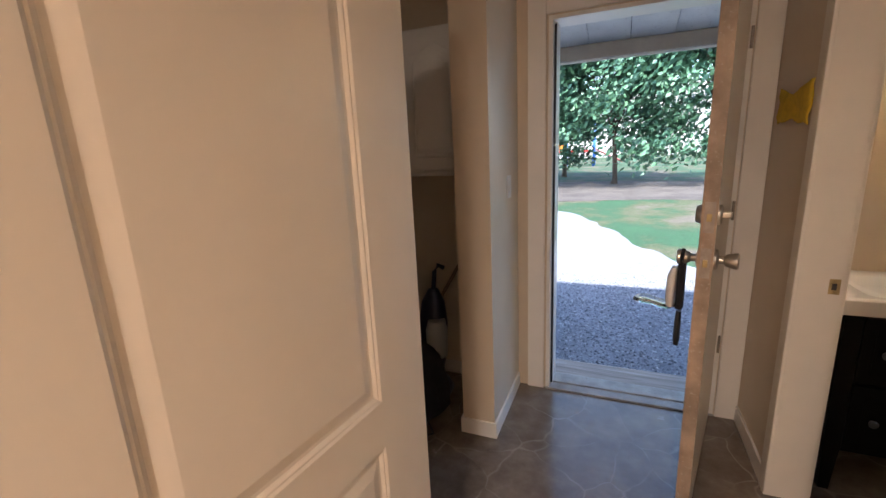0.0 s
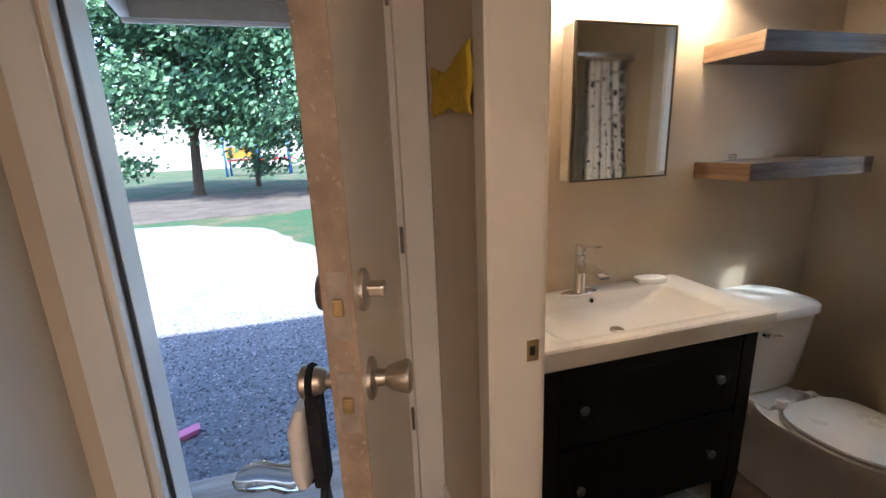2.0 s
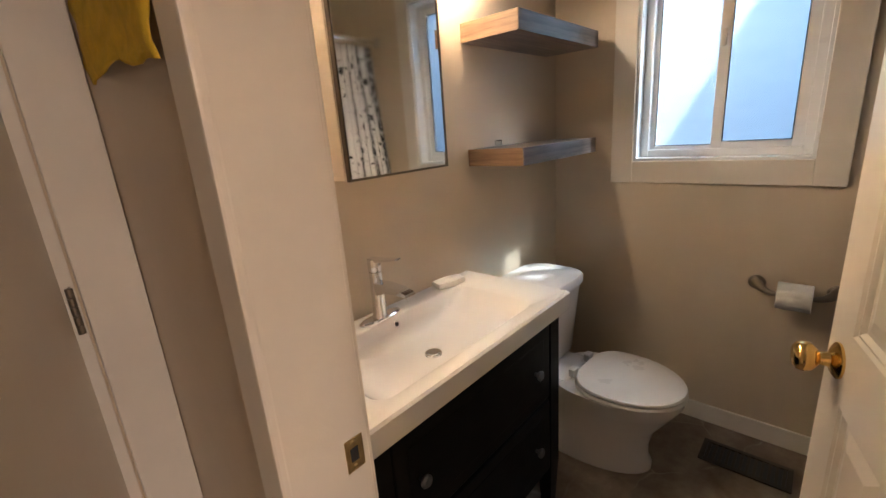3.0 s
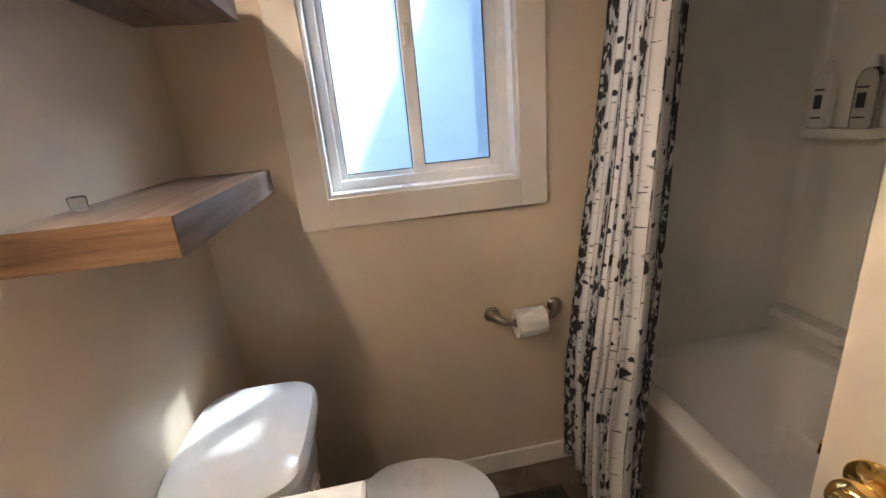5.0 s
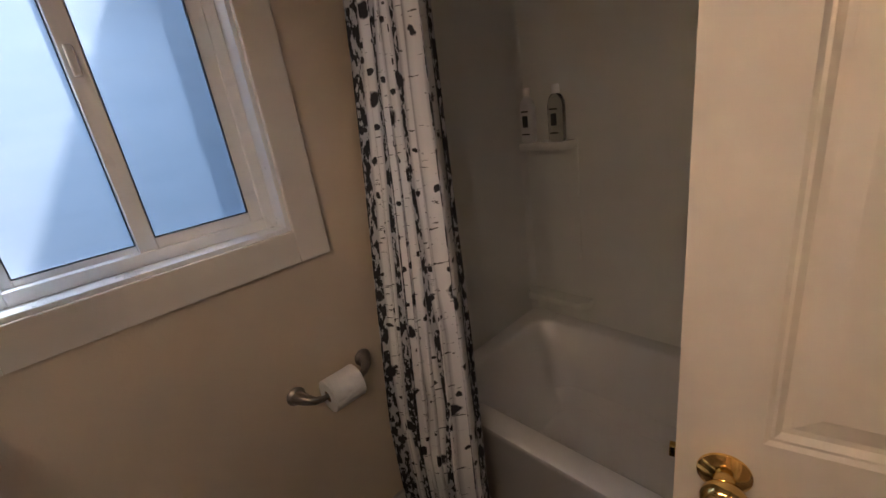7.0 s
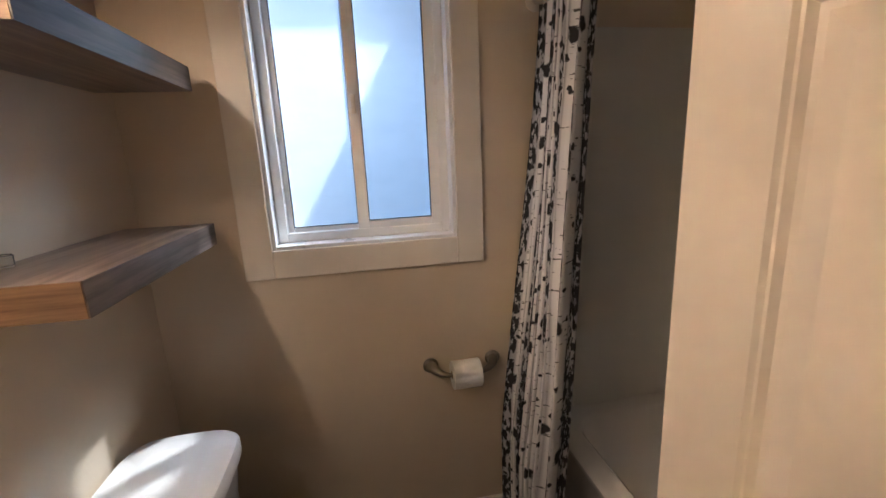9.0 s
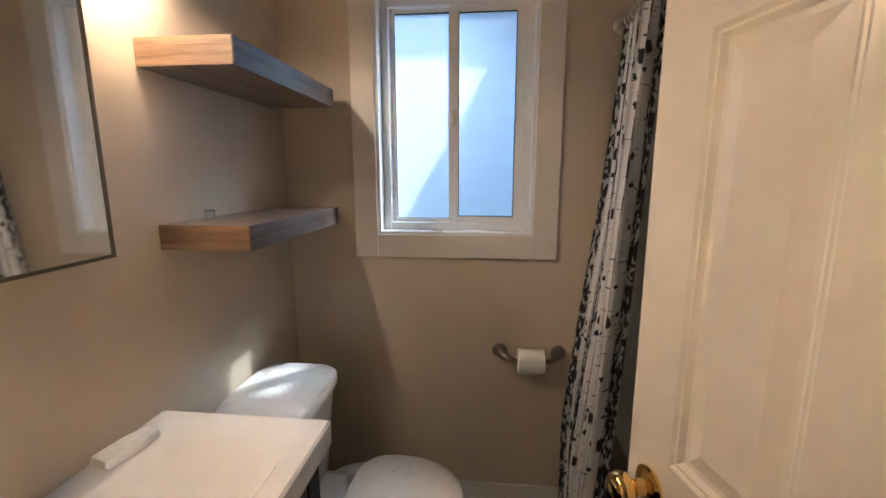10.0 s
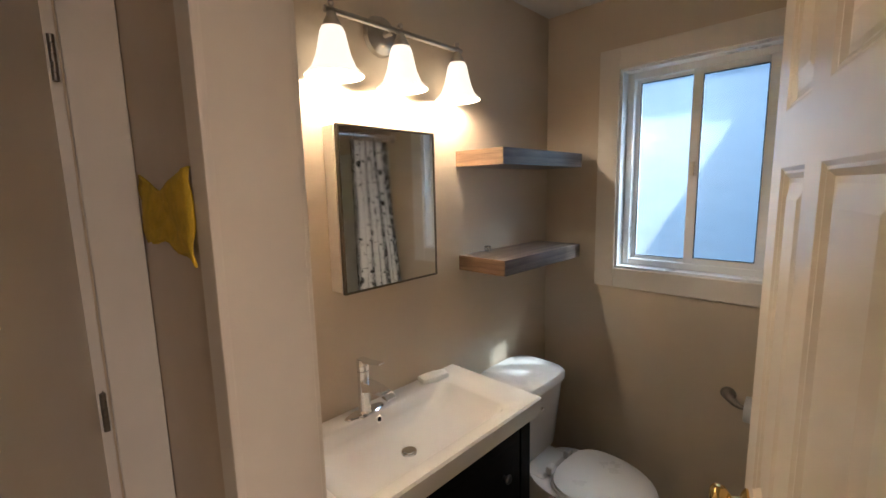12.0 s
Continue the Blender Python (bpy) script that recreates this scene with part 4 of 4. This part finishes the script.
    for j in range(nv):
        for i in range(nu):
            f = bm.faces.new((vs[j][i], vs[j][i + 1], vs[j + 1][i + 1], vs[j + 1][i]))
            f.smooth = True
            for lp, (a, b) in zip(f.loops, ((j, i), (j, i + 1), (j + 1, i + 1), (j + 1, i))):
                lp[uv].uv = (arc[b] + 0.37, grid[a][b].z)
    cl = part("cloth", bm, BIRCH, c)
    so = cl.modifiers.new("thick", "SOLIDIFY")
    so.thickness = 0.0012
    for k in range(9):
        ring = bmesh.new()
        pts = [(2.90 + 0.034 * k, y + 0.020 * math.cos(a), z - 0.008 + 0.024 * math.sin(a)) for a in [2 * math.pi * q / 16 for q in range(17)]]
        tube(pts, 0.0022, 6, ring)
        part("ring", ring, CHROME, c)


build_curtain()


def build_hall():
    # cabinets over the nook
    for k, (xa, xb) in enumerate(((-1.30, -0.565), (-0.56, 0.155))):
        c = thing("wall_cabinet", at(xa, 3.565, 1.325), "white wall cabinet with two arched panel doors", "cabinet", "cabinets over the nook")
        W = xb - xa
        D = NY - 0.001 - 3.565
        part("body", boxed(0, W, 0.02, D, 0, 0.70, 0.002), WHITE, c)
        part("light_rail", boxed(-0.002, W + 0.002, 0.0, 0.03, -0.022, 0.0, 0.004), WHITE, c)
        for i in range(2):
            x0, x1 = i * W / 2 + 0.003, (i + 1) * W / 2 - 0.003
            d = part("door", boxed(x0, x1, 0.0, 0.0195, 0.01, 0.69, 0.004), WHITE, c)
            q = bmesh.new()
            pts = []
            a0, a1, b0, b1 = x0 + 0.06, x1 - 0.06, 0.07, 0.57
            arch = [(a1 - (a1 - a0) * s / 12, b1 + 0.05 * math.sin(math.pi * s / 12) ** 2) for s in range(13)]
            out = [(a0, b0), (a1, b0)] + arch
            mx, mz = (a0 + a1) / 2, (b0 + b1) / 2
            loft([[(mx + (u - mx) * f, y, mz + (w - mz) * f) for u, w in out] for f, y in ((1.0, 0.001), (0.97, -0.006), (0.93, -0.006), (0.90, -0.001), (0.80, -0.006))], q)
            part("panel", q, WHITE, d)
    # light switch
    s = thing("light_switch", at(0.337, 3.655, 1.235), "white rocker light switch plate", "switch")
    part("plate", boxed(0, 0.006, -0.036, 0.036, -0.058, 0.058, 0.003), PLASTIC, s)
    part("rocker", boxed(0.005, 0.010, -0.016, 0.016, -0.033, 0.033, 0.002), PLASTIC, s)
    # yellow cloth on the wall
    bm = bmesh.new()
    cols, rows = 14, 16
    vs = []
    for i in range(cols + 1):
        for j in range(rows + 1):
            u, v = i / cols, j / rows
            low = 1.472 + 0.026 * math.sin(math.pi * u) ** 2 * (1 - u) - 0.010 * u + 0.004 * math.sin(17 * u)
            high = 1.612 - 0.034 * math.sin(math.pi * u ** 0.8) ** 1.5
            z = low + v * (high - low)
            x = -0.010 - 0.008 * (0.5 + 0.5 * math.sin(7 * u + 3 * v)) - 0.004 * noise.noise(Vector((9 * u, 7 * v, 0.3)))
            vs.append(bm.verts.new((HX + x, 3.737 - 0.332 * u + 0.008 * math.sin(9 * v), z)))
    for i in range(cols):
        for j in range(rows):
            k = i * (rows + 1) + j
            bm.faces.new((vs[k], vs[k + 1], vs[k + rows + 2], vs[k + rows + 1])).smooth = True
    y = solid("sponge_cloth", bm, YELLOW, "crumpled yellow cloth stuck to the hall wall", "cloth")
    so = y.modifiers.new("thick", "SOLIDIFY")
    so.thickness = 0.004
    # strike plate
    sp = thing("strike_plate", at(1.574, BATH_N - 0.0325, 0.90), "worn brass strike plate on the bathroom jamb", "strike plate")
    part("plate", boxed(-0.014, 0.018, -0.0015, 0.0, -0.028, 0.028, 0.0006), OLDBRASS, sp)
    part("hole", boxed(-0.006, 0.008, -0.0019, -0.0012, -0.012, 0.012), RUBBER, sp)
    for z in (-0.021, 0.021):
        part("screw", lathe([(0.0045, 0), (0.003, 0.0016), (0, 0.0018)], 12, None, pose(0.001, -0.0015, z, 90)), OLDBRASS, sp)
    # floor register
    v = thing("floor_register", at(3.06, 2.95, 0.001), "dark metal floor heating register", "floor vent")
    fr = bmesh.new()
    for a in ((-0.07, -0.052, -0.15, 0.15), (0.052, 0.07, -0.15, 0.15), (-0.052, 0.052, -0.15, -0.132), (-0.052, 0.052, 0.132, 0.15)):
        box(fr, *a, 0, 0.006, 0.001)
    part("frame", fr, BRONZE, v)
    part("backing", boxed(-0.052, 0.052, -0.132, 0.132, 0, 0.001), RUBBER, v)
    for k in range(12):
        part("slat", boxed(-0.052, 0.052, -0.129 + k * 0.0225, -0.119 + k * 0.0225, 0.001, 0.005, 0.001), BRONZE, v)


build_hall()


def build_clutter():
    b = bmesh.new()
    loft([[(0.24 * sx * f, 0.17 * sy * f, z) for sx, sy in ((-1, -0.8), (-0.3, -1.05), (0.5, -1), (1, -0.6), (1.02, 0.5), (0.5, 0.95), (-0.5, 1), (-1, 0.7))] for f, z in ((0.9, 0), (1, 0.05), (0.97, 0.2), (0.85, 0.32), (0.55, 0.38), (0.2, 0.36))], b)
    b.transform(at(-0.27, 3.47, 0.001, -20) @ Matrix.Diagonal((1.25, 1.05, 1.0, 1)))
    bmesh.ops.subdivide_edges(b, edges=b.edges, cuts=2, use_grid_fill=True)
    for v in b.verts:
        v.co += 0.018 * noise.noise_vector(v.co * 9)
        v.co.z = max(v.co.z, 0.001)
    solid("black_bag", b, DARK, "slumped black cloth bag on the nook floor", "bag")
    v = thing("vacuum_cleaner", at(-0.15, 3.66, 0.0), "dark blue and grey upright vacuum cleaner", "vacuum")
    part("floor_head", loft([oval(0, -0.06, 0.13, 0.10, 0.003, 28, 4), oval(0, -0.06, 0.14, 0.11, 0.03, 28, 4), oval(0, -0.05, 0.12, 0.09, 0.08, 28, 3), oval(0, -0.02, 0.06, 0.05, 0.12, 28, 3)]), BLUEBLACK, v)
    part("body", loft([oval(0, 0.0, 0.06, 0.055, 0.10), oval(0, 0.02, 0.085, 0.07, 0.22), oval(0.0, 0.04, 0.09, 0.075, 0.42), oval(0, 0.05, 0.07, 0.06, 0.55), oval(0, 0.06, 0.03, 0.03, 0.62)]), BLUEBLACK, v)
    part("dust_bin", loft([oval(0.05, -0.03, 0.06, 0.06, 0.24), oval(0.05, -0.03, 0.065, 0.065, 0.40), oval(0.05, -0.02, 0.05, 0.05, 0.46)]), GREY, v, "grey dust bin")
    part("handle", tube([(0, 0.06, 0.60), (0.0, 0.09, 0.72), (0.02, 0.10, 0.76), (0.06, 0.09, 0.75)], 0.014, 12), BLUEBLACK, v)
    m = thing("mop", at(-0.28, 3.84, 0.0), "mop with a thin brown handle leaning on the wall", "mop")
    part("handle", tube([(-0.10, -0.12, 0.10), (0.36, -0.005, 0.92)], 0.011, 10), wood("mop handle", (0.14, 0.09, 0.05), (0.3, 0.2, 0.12), "Z"), m)
    part("head", boxed(-0.19, -0.04, -0.16, -0.08, 0.0, 0.10, 0.02), DARK, m)
    c = bmesh.new()
    tube([(-0.10, 3.36, 0.006), (-0.02, 3.30, 0.006), (0.03, 3.24, 0.006), (-0.03, 3.18, 0.006), (-0.12, 3.22, 0.006), (-0.20, 3.33, 0.006)], 0.005, 8, c)
    solid("power_cable", c, RUBBER, "black power cable loose on the floor", "cable")
    # dust brush and pan set hung on the outer knob, with a strap
    t = DOOR1.matrix_basis @ Matrix.Translation((0.775, -0.092, 1.02))
    d = thing("lint_brush", t, "black strap with a white case and brush on the knob", "brush")
    st = bmesh.new()
    tube([(0.026 * math.cos(a), 0.0, 0.028 * math.sin(a) - 0.004) for a in [math.pi * 2 * k / 16 for k in range(17)]], 0.006, 8, st)
    part("strap_loop", st, DARK, d)
    part("strap", boxed(-0.020, 0.020, -0.012, 0.012, -0.19, -0.02, 0.006), DARK, d)
    part("case", loft([oval(0.0, -0.028, 0.03, 0.012, -0.18, 24, 3), oval(0, -0.030, 0.036, 0.015, -0.15, 24, 3), oval(0, -0.028, 0.034, 0.015, -0.07, 24, 3), oval(0, -0.022, 0.022, 0.009, -0.04, 24, 3)]), PLASTIC, d, "off-white case")
    part("handle", loft([oval(0, 0, 0.010, 0.008, -0.20), oval(0.004, 0, 0.022, 0.010, -0.235), oval(0.006, 0, 0.024, 0.011, -0.30), oval(0.008, 0, 0.012, 0.008, -0.325)]), RUBBER, d)
    w = bmesh.new()
    loft([[(0.03 * q * math.cos(a), y, -0.178 + 0.016 * q * math.sin(a) + 0.006 * math.sin(40 * y)) for a in [2 * math.pi * k / 14 for k in range(14)]] for y, q in ((-0.012, 0.3), (-0.03, 0.8), (-0.06, 1.0), (-0.085, 0.85), (-0.11, 1.1), (-0.135, 0.9), (-0.15, 0.4))], w)
    part("wrapper", w, CLEAR, d, "crumpled clear plastic wrapper")


build_clutter()


# ---- outside ----
def build_outside():
    GZ = -0.19
    g = bmesh.new()
    bmesh.ops.create_grid(g, x_segments=2, y_segments=2, size=400)
    g.transform(Matrix.Translation((0, 300, GZ - 0.03)))
    structure("ground", g, GRASS, "green and dry lawn", "lawn")

    def patch(name, outline, z, material, label, category):
        b = bmesh.new()
        pts = []
        for (xa, ya), (xb, yb) in zip(outline, outline[1:] + outline[:1]):
            for k in range(8):
                p = Vector((xa + (xb - xa) * k / 8, ya + (yb - ya) * k / 8, 0))
                pts.append(p + 0.22 * noise.noise_vector(p * 1.7) * (1 if p.y > 7 else 0))
        loft([[(p.x, p.y, z - 0.05) for p in pts], [(p.x, p.y, z) for p in pts]], b)
        for f in b.faces:
            f.smooth = False
        structure(name, b, material, label, category)
    patch("pavement", [(-12, NY + 0.152), (5.2, NY + 0.152), (3.2, 6.6), (1.9, 7.4), (1.0, 9.2), (0.5, 10.8), (-0.2, 12.2), (-1.9, 13.4), (-12, 14.6)], GZ, GRAVEL, "pale grey gravel yard by the door", "gravel")
    # dark strip in place of the tree shade on dry ground and lawn
    patch("shade_soil", [(-16, 15.4), (-4, 14.4), (2, 15.2), (12, 14.0), (14, 21.0), (2, 21.8), (-6, 22.6), (-16, 22.0)], GZ - 0.02, SHADESOIL, "dry soil strip coloured dark as tree shade", "soil")
    rnd = random.Random(5)
    vs, fs = [], []
    for k in range(9000):
        x, y = rnd.uniform(-1.0, 2.0), rnd.uniform(NY + 0.42, 7.0)
        a, b, c = (rnd.uniform(0.007, 0.016) for q in range(3))
        t = rnd.uniform(0, 3.14)
        i = len(vs)
        for dx, dy, dz in ((a, 0, 0), (0, b, 0.002), (-a, 0, 0.001), (0, -b, 0), (0.2 * a, 0.1 * b, 0.7 * c)):
            vs.append((x + dx * math.cos(t) - dy * math.sin(t), y + dx * math.sin(t) + dy * math.cos(t), GZ + 0.001 + dz))
        fs += [(i, i + 1, i + 4), (i + 1, i + 2, i + 4), (i + 2, i + 3, i + 4), (i + 3, i, i + 4)]
    me = bpy.data.meshes.new("loose_gravel")
    me.from_pydata(vs, [], fs)
    n = Nodes("gravel stones")
    r = n.add("ShaderNodeNewGeometry")
    n.color(n.ramp(r.outputs["Random Per Island"], [(0.0, (0.07, 0.076, 0.095)), (0.5, (0.19, 0.20, 0.23)), (1.0, (0.42, 0.435, 0.47))]))
    n.rough(0.9)
    me.materials.append(n.m)
    tagged(new("loose_gravel", me), "loose grey gravel stones", "gravel", kind="stuff")
    for k, (y0, y1, z1) in enumerate(((NY + 0.164, NY + 0.355, -0.035), (NY + 0.40, NY + 0.55, -0.085))):
        b = boxed(DOOR_L - 0.06 - 0.08 * k, DOOR_R + 0.30, y0, y1, (z1 - 0.04) if k == 0 else GZ - 0.01, z1, 0.007)
        solid("step_plank", b, PLANK, "weathered grey wooden step plank", "plank", "door step planks")
    solid("step_block", boxed(DOOR_L - 0.05, DOOR_R + 0.25, NY + 0.18, NY + 0.34, GZ - 0.01, -0.076), PLANK, "rough wooden block under the step planks", "step")
    pk = loft([[(-0.05, -0.03, 0), (0.05, -0.03, 0), (0.05, 0.03, 0), (-0.05, 0.03, 0)], [(-0.06, -0.035, 0.03), (0.07, -0.035, 0.045), (0.07, 0.035, 0.045), (-0.06, 0.035, 0.03)]])
    pk.transform(at(0.22, 4.95, GZ + 0.001, 20))
    solid("toy_scoop", pk, paint("pink plastic", (0.75, 0.2, 0.4), 0.4), "small pink plastic toy lying on gravel", "toy")
    # porch roof
    p = thing("porch_roof", at(0, 0, 0), "white boarded porch roof with a taupe beam", "porch roof")
    x0, x1, ya, yb = 0.30, 1.75, NY + 0.15, 5.0
    zb, zh = 2.03, 2.36
    part("beam", boxed(x0, x1, yb - 0.04, yb, zb, zb + 0.10, 0.004), GREYWOOD, p)
    part("drip_edge", boxed(x0 - 0.01, x1 + 0.01, yb, yb + 0.02, zb - 0.012, zb + 0.14, 0.003), PORCHW, p)
    for k in range(5):
        xa = x0 + 0.04 + k * (x1 - x0 - 0.08) / 5
        xb = xa + (x1 - x0 - 0.08) / 5 - 0.004
        part("board", loft([[(xa, ya, zh), (xb, ya, zh), (xb, ya, zh + 0.02), (xa, ya, zh + 0.02)], [(xa, yb - 0.041, zb + 0.10), (xb, yb - 0.041, zb + 0.10), (xb, yb - 0.041, zb + 0.12), (xa, yb - 0.041, zb + 0.12)]]), PORCHW, p)
    for xa in (x0 - 0.0, x1 - 0.04):
        part("side_beam", loft([[(xa, ya, zh - 0.09), (xa + 0.04, ya, zh - 0.09), (xa + 0.04, ya, zh + 0.03), (xa, ya, zh + 0.03)], [(xa, yb - 0.041, zb + 0.0), (xa + 0.04, yb - 0.041, zb + 0.0), (xa + 0.04, yb - 0.041, zb + 0.13), (xa, yb - 0.041, zb + 0.13)]]), PORCHW, p)
    part("covering", loft([[(x0 - 0.03, ya, zh + 0.035), (x1 + 0.03, ya, zh + 0.035), (x1 + 0.03, ya, zh + 0.05), (x0 - 0.03, ya, zh + 0.05)], [(x0 - 0.03, yb + 0.03, zb + 0.142), (x1 + 0.03, yb + 0.03, zb + 0.142), (x1 + 0.03, yb + 0.03, zb + 0.157), (x0 - 0.03, yb + 0.03, zb + 0.157)]]), ROOF, p)
    # unseen roof over the house, its eave set to throw shade on the gravel
    r = bmesh.new()
    loft([[(x, 4.95, 2.58), (x, 4.95, 2.64), (x, -0.5, 5.35), (x, -5.0, 2.62), (x, -5.0, 2.56)] for x in (-6, EX + 0.35)], r)
    structure("roof", r, ROOF, "unseen gable roof added to shade the yard", "roof")
    # unseen eave along the window side, added to shade the top of the glass
    ev = bmesh.new()
    box(ev, EX + 0.151, 3.65, -5.0, 4.70, 2.455, 2.475)
    box(ev, 3.65, 3.67, -5.0, 4.70, 2.43, 2.57, 0.003)
    structure("eave", ev, PORCHW, "unseen white eave added to shade the top of the window", "eave")
    # unseen box south of the window, added to cast its diagonal shadow
    sh = thing("shade_box", at(EX + 0.151, 1.55, GZ), "unseen box added to cast diagonal shade on the window", "closet")
    part("wall", boxed(0, 0.90, 0, 1.20, -0.05, 2.50), SIDING, sh)
    part("roof", boxed(0, 0.94, -0.03, 1.215, 2.5005, 2.53, 0.004), ROOF, sh)
    # neighbouring house seen through the bathroom window
    h = thing("neighbour_house", at(6.0, 0, GZ), "neighbouring house with pale lap siding", "house")
    part("wall", boxed(0.02, 3.0, -5, 9.0, -0.1, 3.6), SIDING, h)
    for k in range(27):
        z = 0.02 + k * 0.13
        part("siding_board", boxed(0.014, 0.0199, -5, 9.0, z, z + 0.1285), SIDING, h)
    part("roof", loft([[(-0.45, y, 3.67), (1.6, y, 5.1), (3.6, y, 3.67), (3.6, y, 3.60), (1.6, y, 5.0), (-0.45, y, 3.55)] for y in (-5.3, 9.3)]), ROOF, h)


build_outside()


def build_tree(x, y, height, crown, seed, leaves, lean=0.0, low=1.6, thick=1.0):
    rnd = random.Random(seed)
    z0 = -0.22
    t = thing("tree", at(x, y, z0), "leafy green maple tree with a forked trunk", "tree", "trees behind the yard")
    bm = bmesh.new()
    fork = height * 0.32
    tube([(0, 0, 0), (0.03, 0.02, 0.25), (0.02 + lean * 0.5, 0, fork * 0.6), (lean, 0.02, fork)], [0.30 * thick, 0.21 * thick, 0.18 * thick, 0.15 * thick], 10, bm)
    tips = []
    for k in range(7):
        a = k * 2.4 + rnd.random()
        reach = crown * rnd.uniform(0.45, 0.8)
        top = rnd.uniform(0.55, 0.95) * height
        s = Vector((lean, 0.02, fork * rnd.uniform(0.75, 1.0)))
        e = Vector((lean + reach * math.cos(a), reach * math.sin(a), top))
        m = (s + e) / 2 + Vector((0, 0, 0.12 * height))
        tube([s, m, e], [0.09 * thick, 0.05 * thick, 0.015], 7, bm)
        tips += [m, e, (m + e) / 2]
    part("trunk", bm, BARK, t)
    me = bpy.data.meshes.new("crown")
    vs, fs = [], []
    clumps = []
    for k in range(52):
        a, u = rnd.uniform(0, 2 * math.pi), rnd.random() ** 0.5
        zz = low + (height - low) * rnd.random() ** 0.85
        wide = crown * (0.55 + 0.45 * math.sin(math.pi * min(1, max(0.12, (zz - low) / (height - low)))))
        clumps.append((Vector((lean + u * wide * math.cos(a), u * wide * math.sin(a), zz)), rnd.uniform(0.4, 0.85)))
    clumps += [(p, 0.5) for p in tips]
    for k in range(leaves):
        c, r = clumps[k % len(clumps)]
        p = c + Vector((rnd.gauss(0, r), rnd.gauss(0, r), rnd.gauss(0, r * 0.55)))
        s = rnd.uniform(0.08, 0.16)
        n = Vector((rnd.gauss(0, 1), rnd.gauss(0, 1), rnd.gauss(0.5, 1))).normalized()
        a = n.orthogonal().normalized() * s
        b = n.cross(a)
        i = len(vs)
        vs += [p - a, p - 0.2 * a + 0.55 * b, p + a, p - 0.2 * a - 0.55 * b - 0.2 * s * n]
        fs.append((i, i + 1, i + 2, i + 3))
    me.from_pydata([tuple(v) for v in vs], [], fs)
    me.materials.append(LEAF)
    ob = new("crown", me)
    ob.parent = t
    return t


def build_garden():
    build_tree(-3.9, 22.3, 8.6, 3.8, 1, 23000, 0.2, 1.0)
    build_tree(0.6, 20.8, 8.0, 3.6, 2, 21000, -0.1, 1.1, 0.5)
    build_tree(4.3, 21.5, 9.0, 4.0, 3, 21000, 0.0, 1.1)
    build_tree(-9.0, 21.0, 9.5, 3.8, 4, 14000, 0.0, 1.3)
    build_tree(-2.0, 25.5, 9.5, 4.0, 5, 14000, 0.0, 2.6, 0.6)
    # added pale screen, so gaps between the trees look bright and hazy
    structure("backdrop", boxed(-70, 70, 60, 61, -0.3, 8.0), BACKDROPPALE, "pale screen added for the bright hazy distance", "backdrop")
    p = thing("playground_frame", at(-3.6, 38, -0.22), "blue and red playground climbing frame", "play frame")
    blue = paint("blue enamel", (0.04, 0.14, 0.5), 0.4)
    red = paint("red plastic", (0.5, 0.05, 0.04), 0.4)
    orange = paint("orange plastic", (0.6, 0.22, 0.04), 0.4)
    for x in (-2.0, 0.2, 2.4):
        for y in (-0.8, 0.8):
            part("post", tube([(x, y, 0), (x, y, 3.2)], 0.08, 8), blue, p)
    for x in (-2.0, 0.2):
        part("crossbar", tube([(x, -0.8, 3.1), (x + 2.2, -0.8, 3.1)], 0.06, 8), blue, p)
        part("platform", boxed(x + 0.1, x + 2.1, -0.75, 0.75, 1.1, 1.25, 0.02), red, p)
    part("panel", boxed(-1.9, 0.1, -0.85, -0.8, 1.3, 2.1, 0.02), orange, p)
    part("slide", loft([[(2.5 + k * 0.4, y, 1.2 - k * 0.2 + 0.12 * abs(e)) for y, e in ((-0.4, 1), (0, 0), (0.4, 1), (0, 0.5))] for k in range(6)]), red, p)


build_garden()
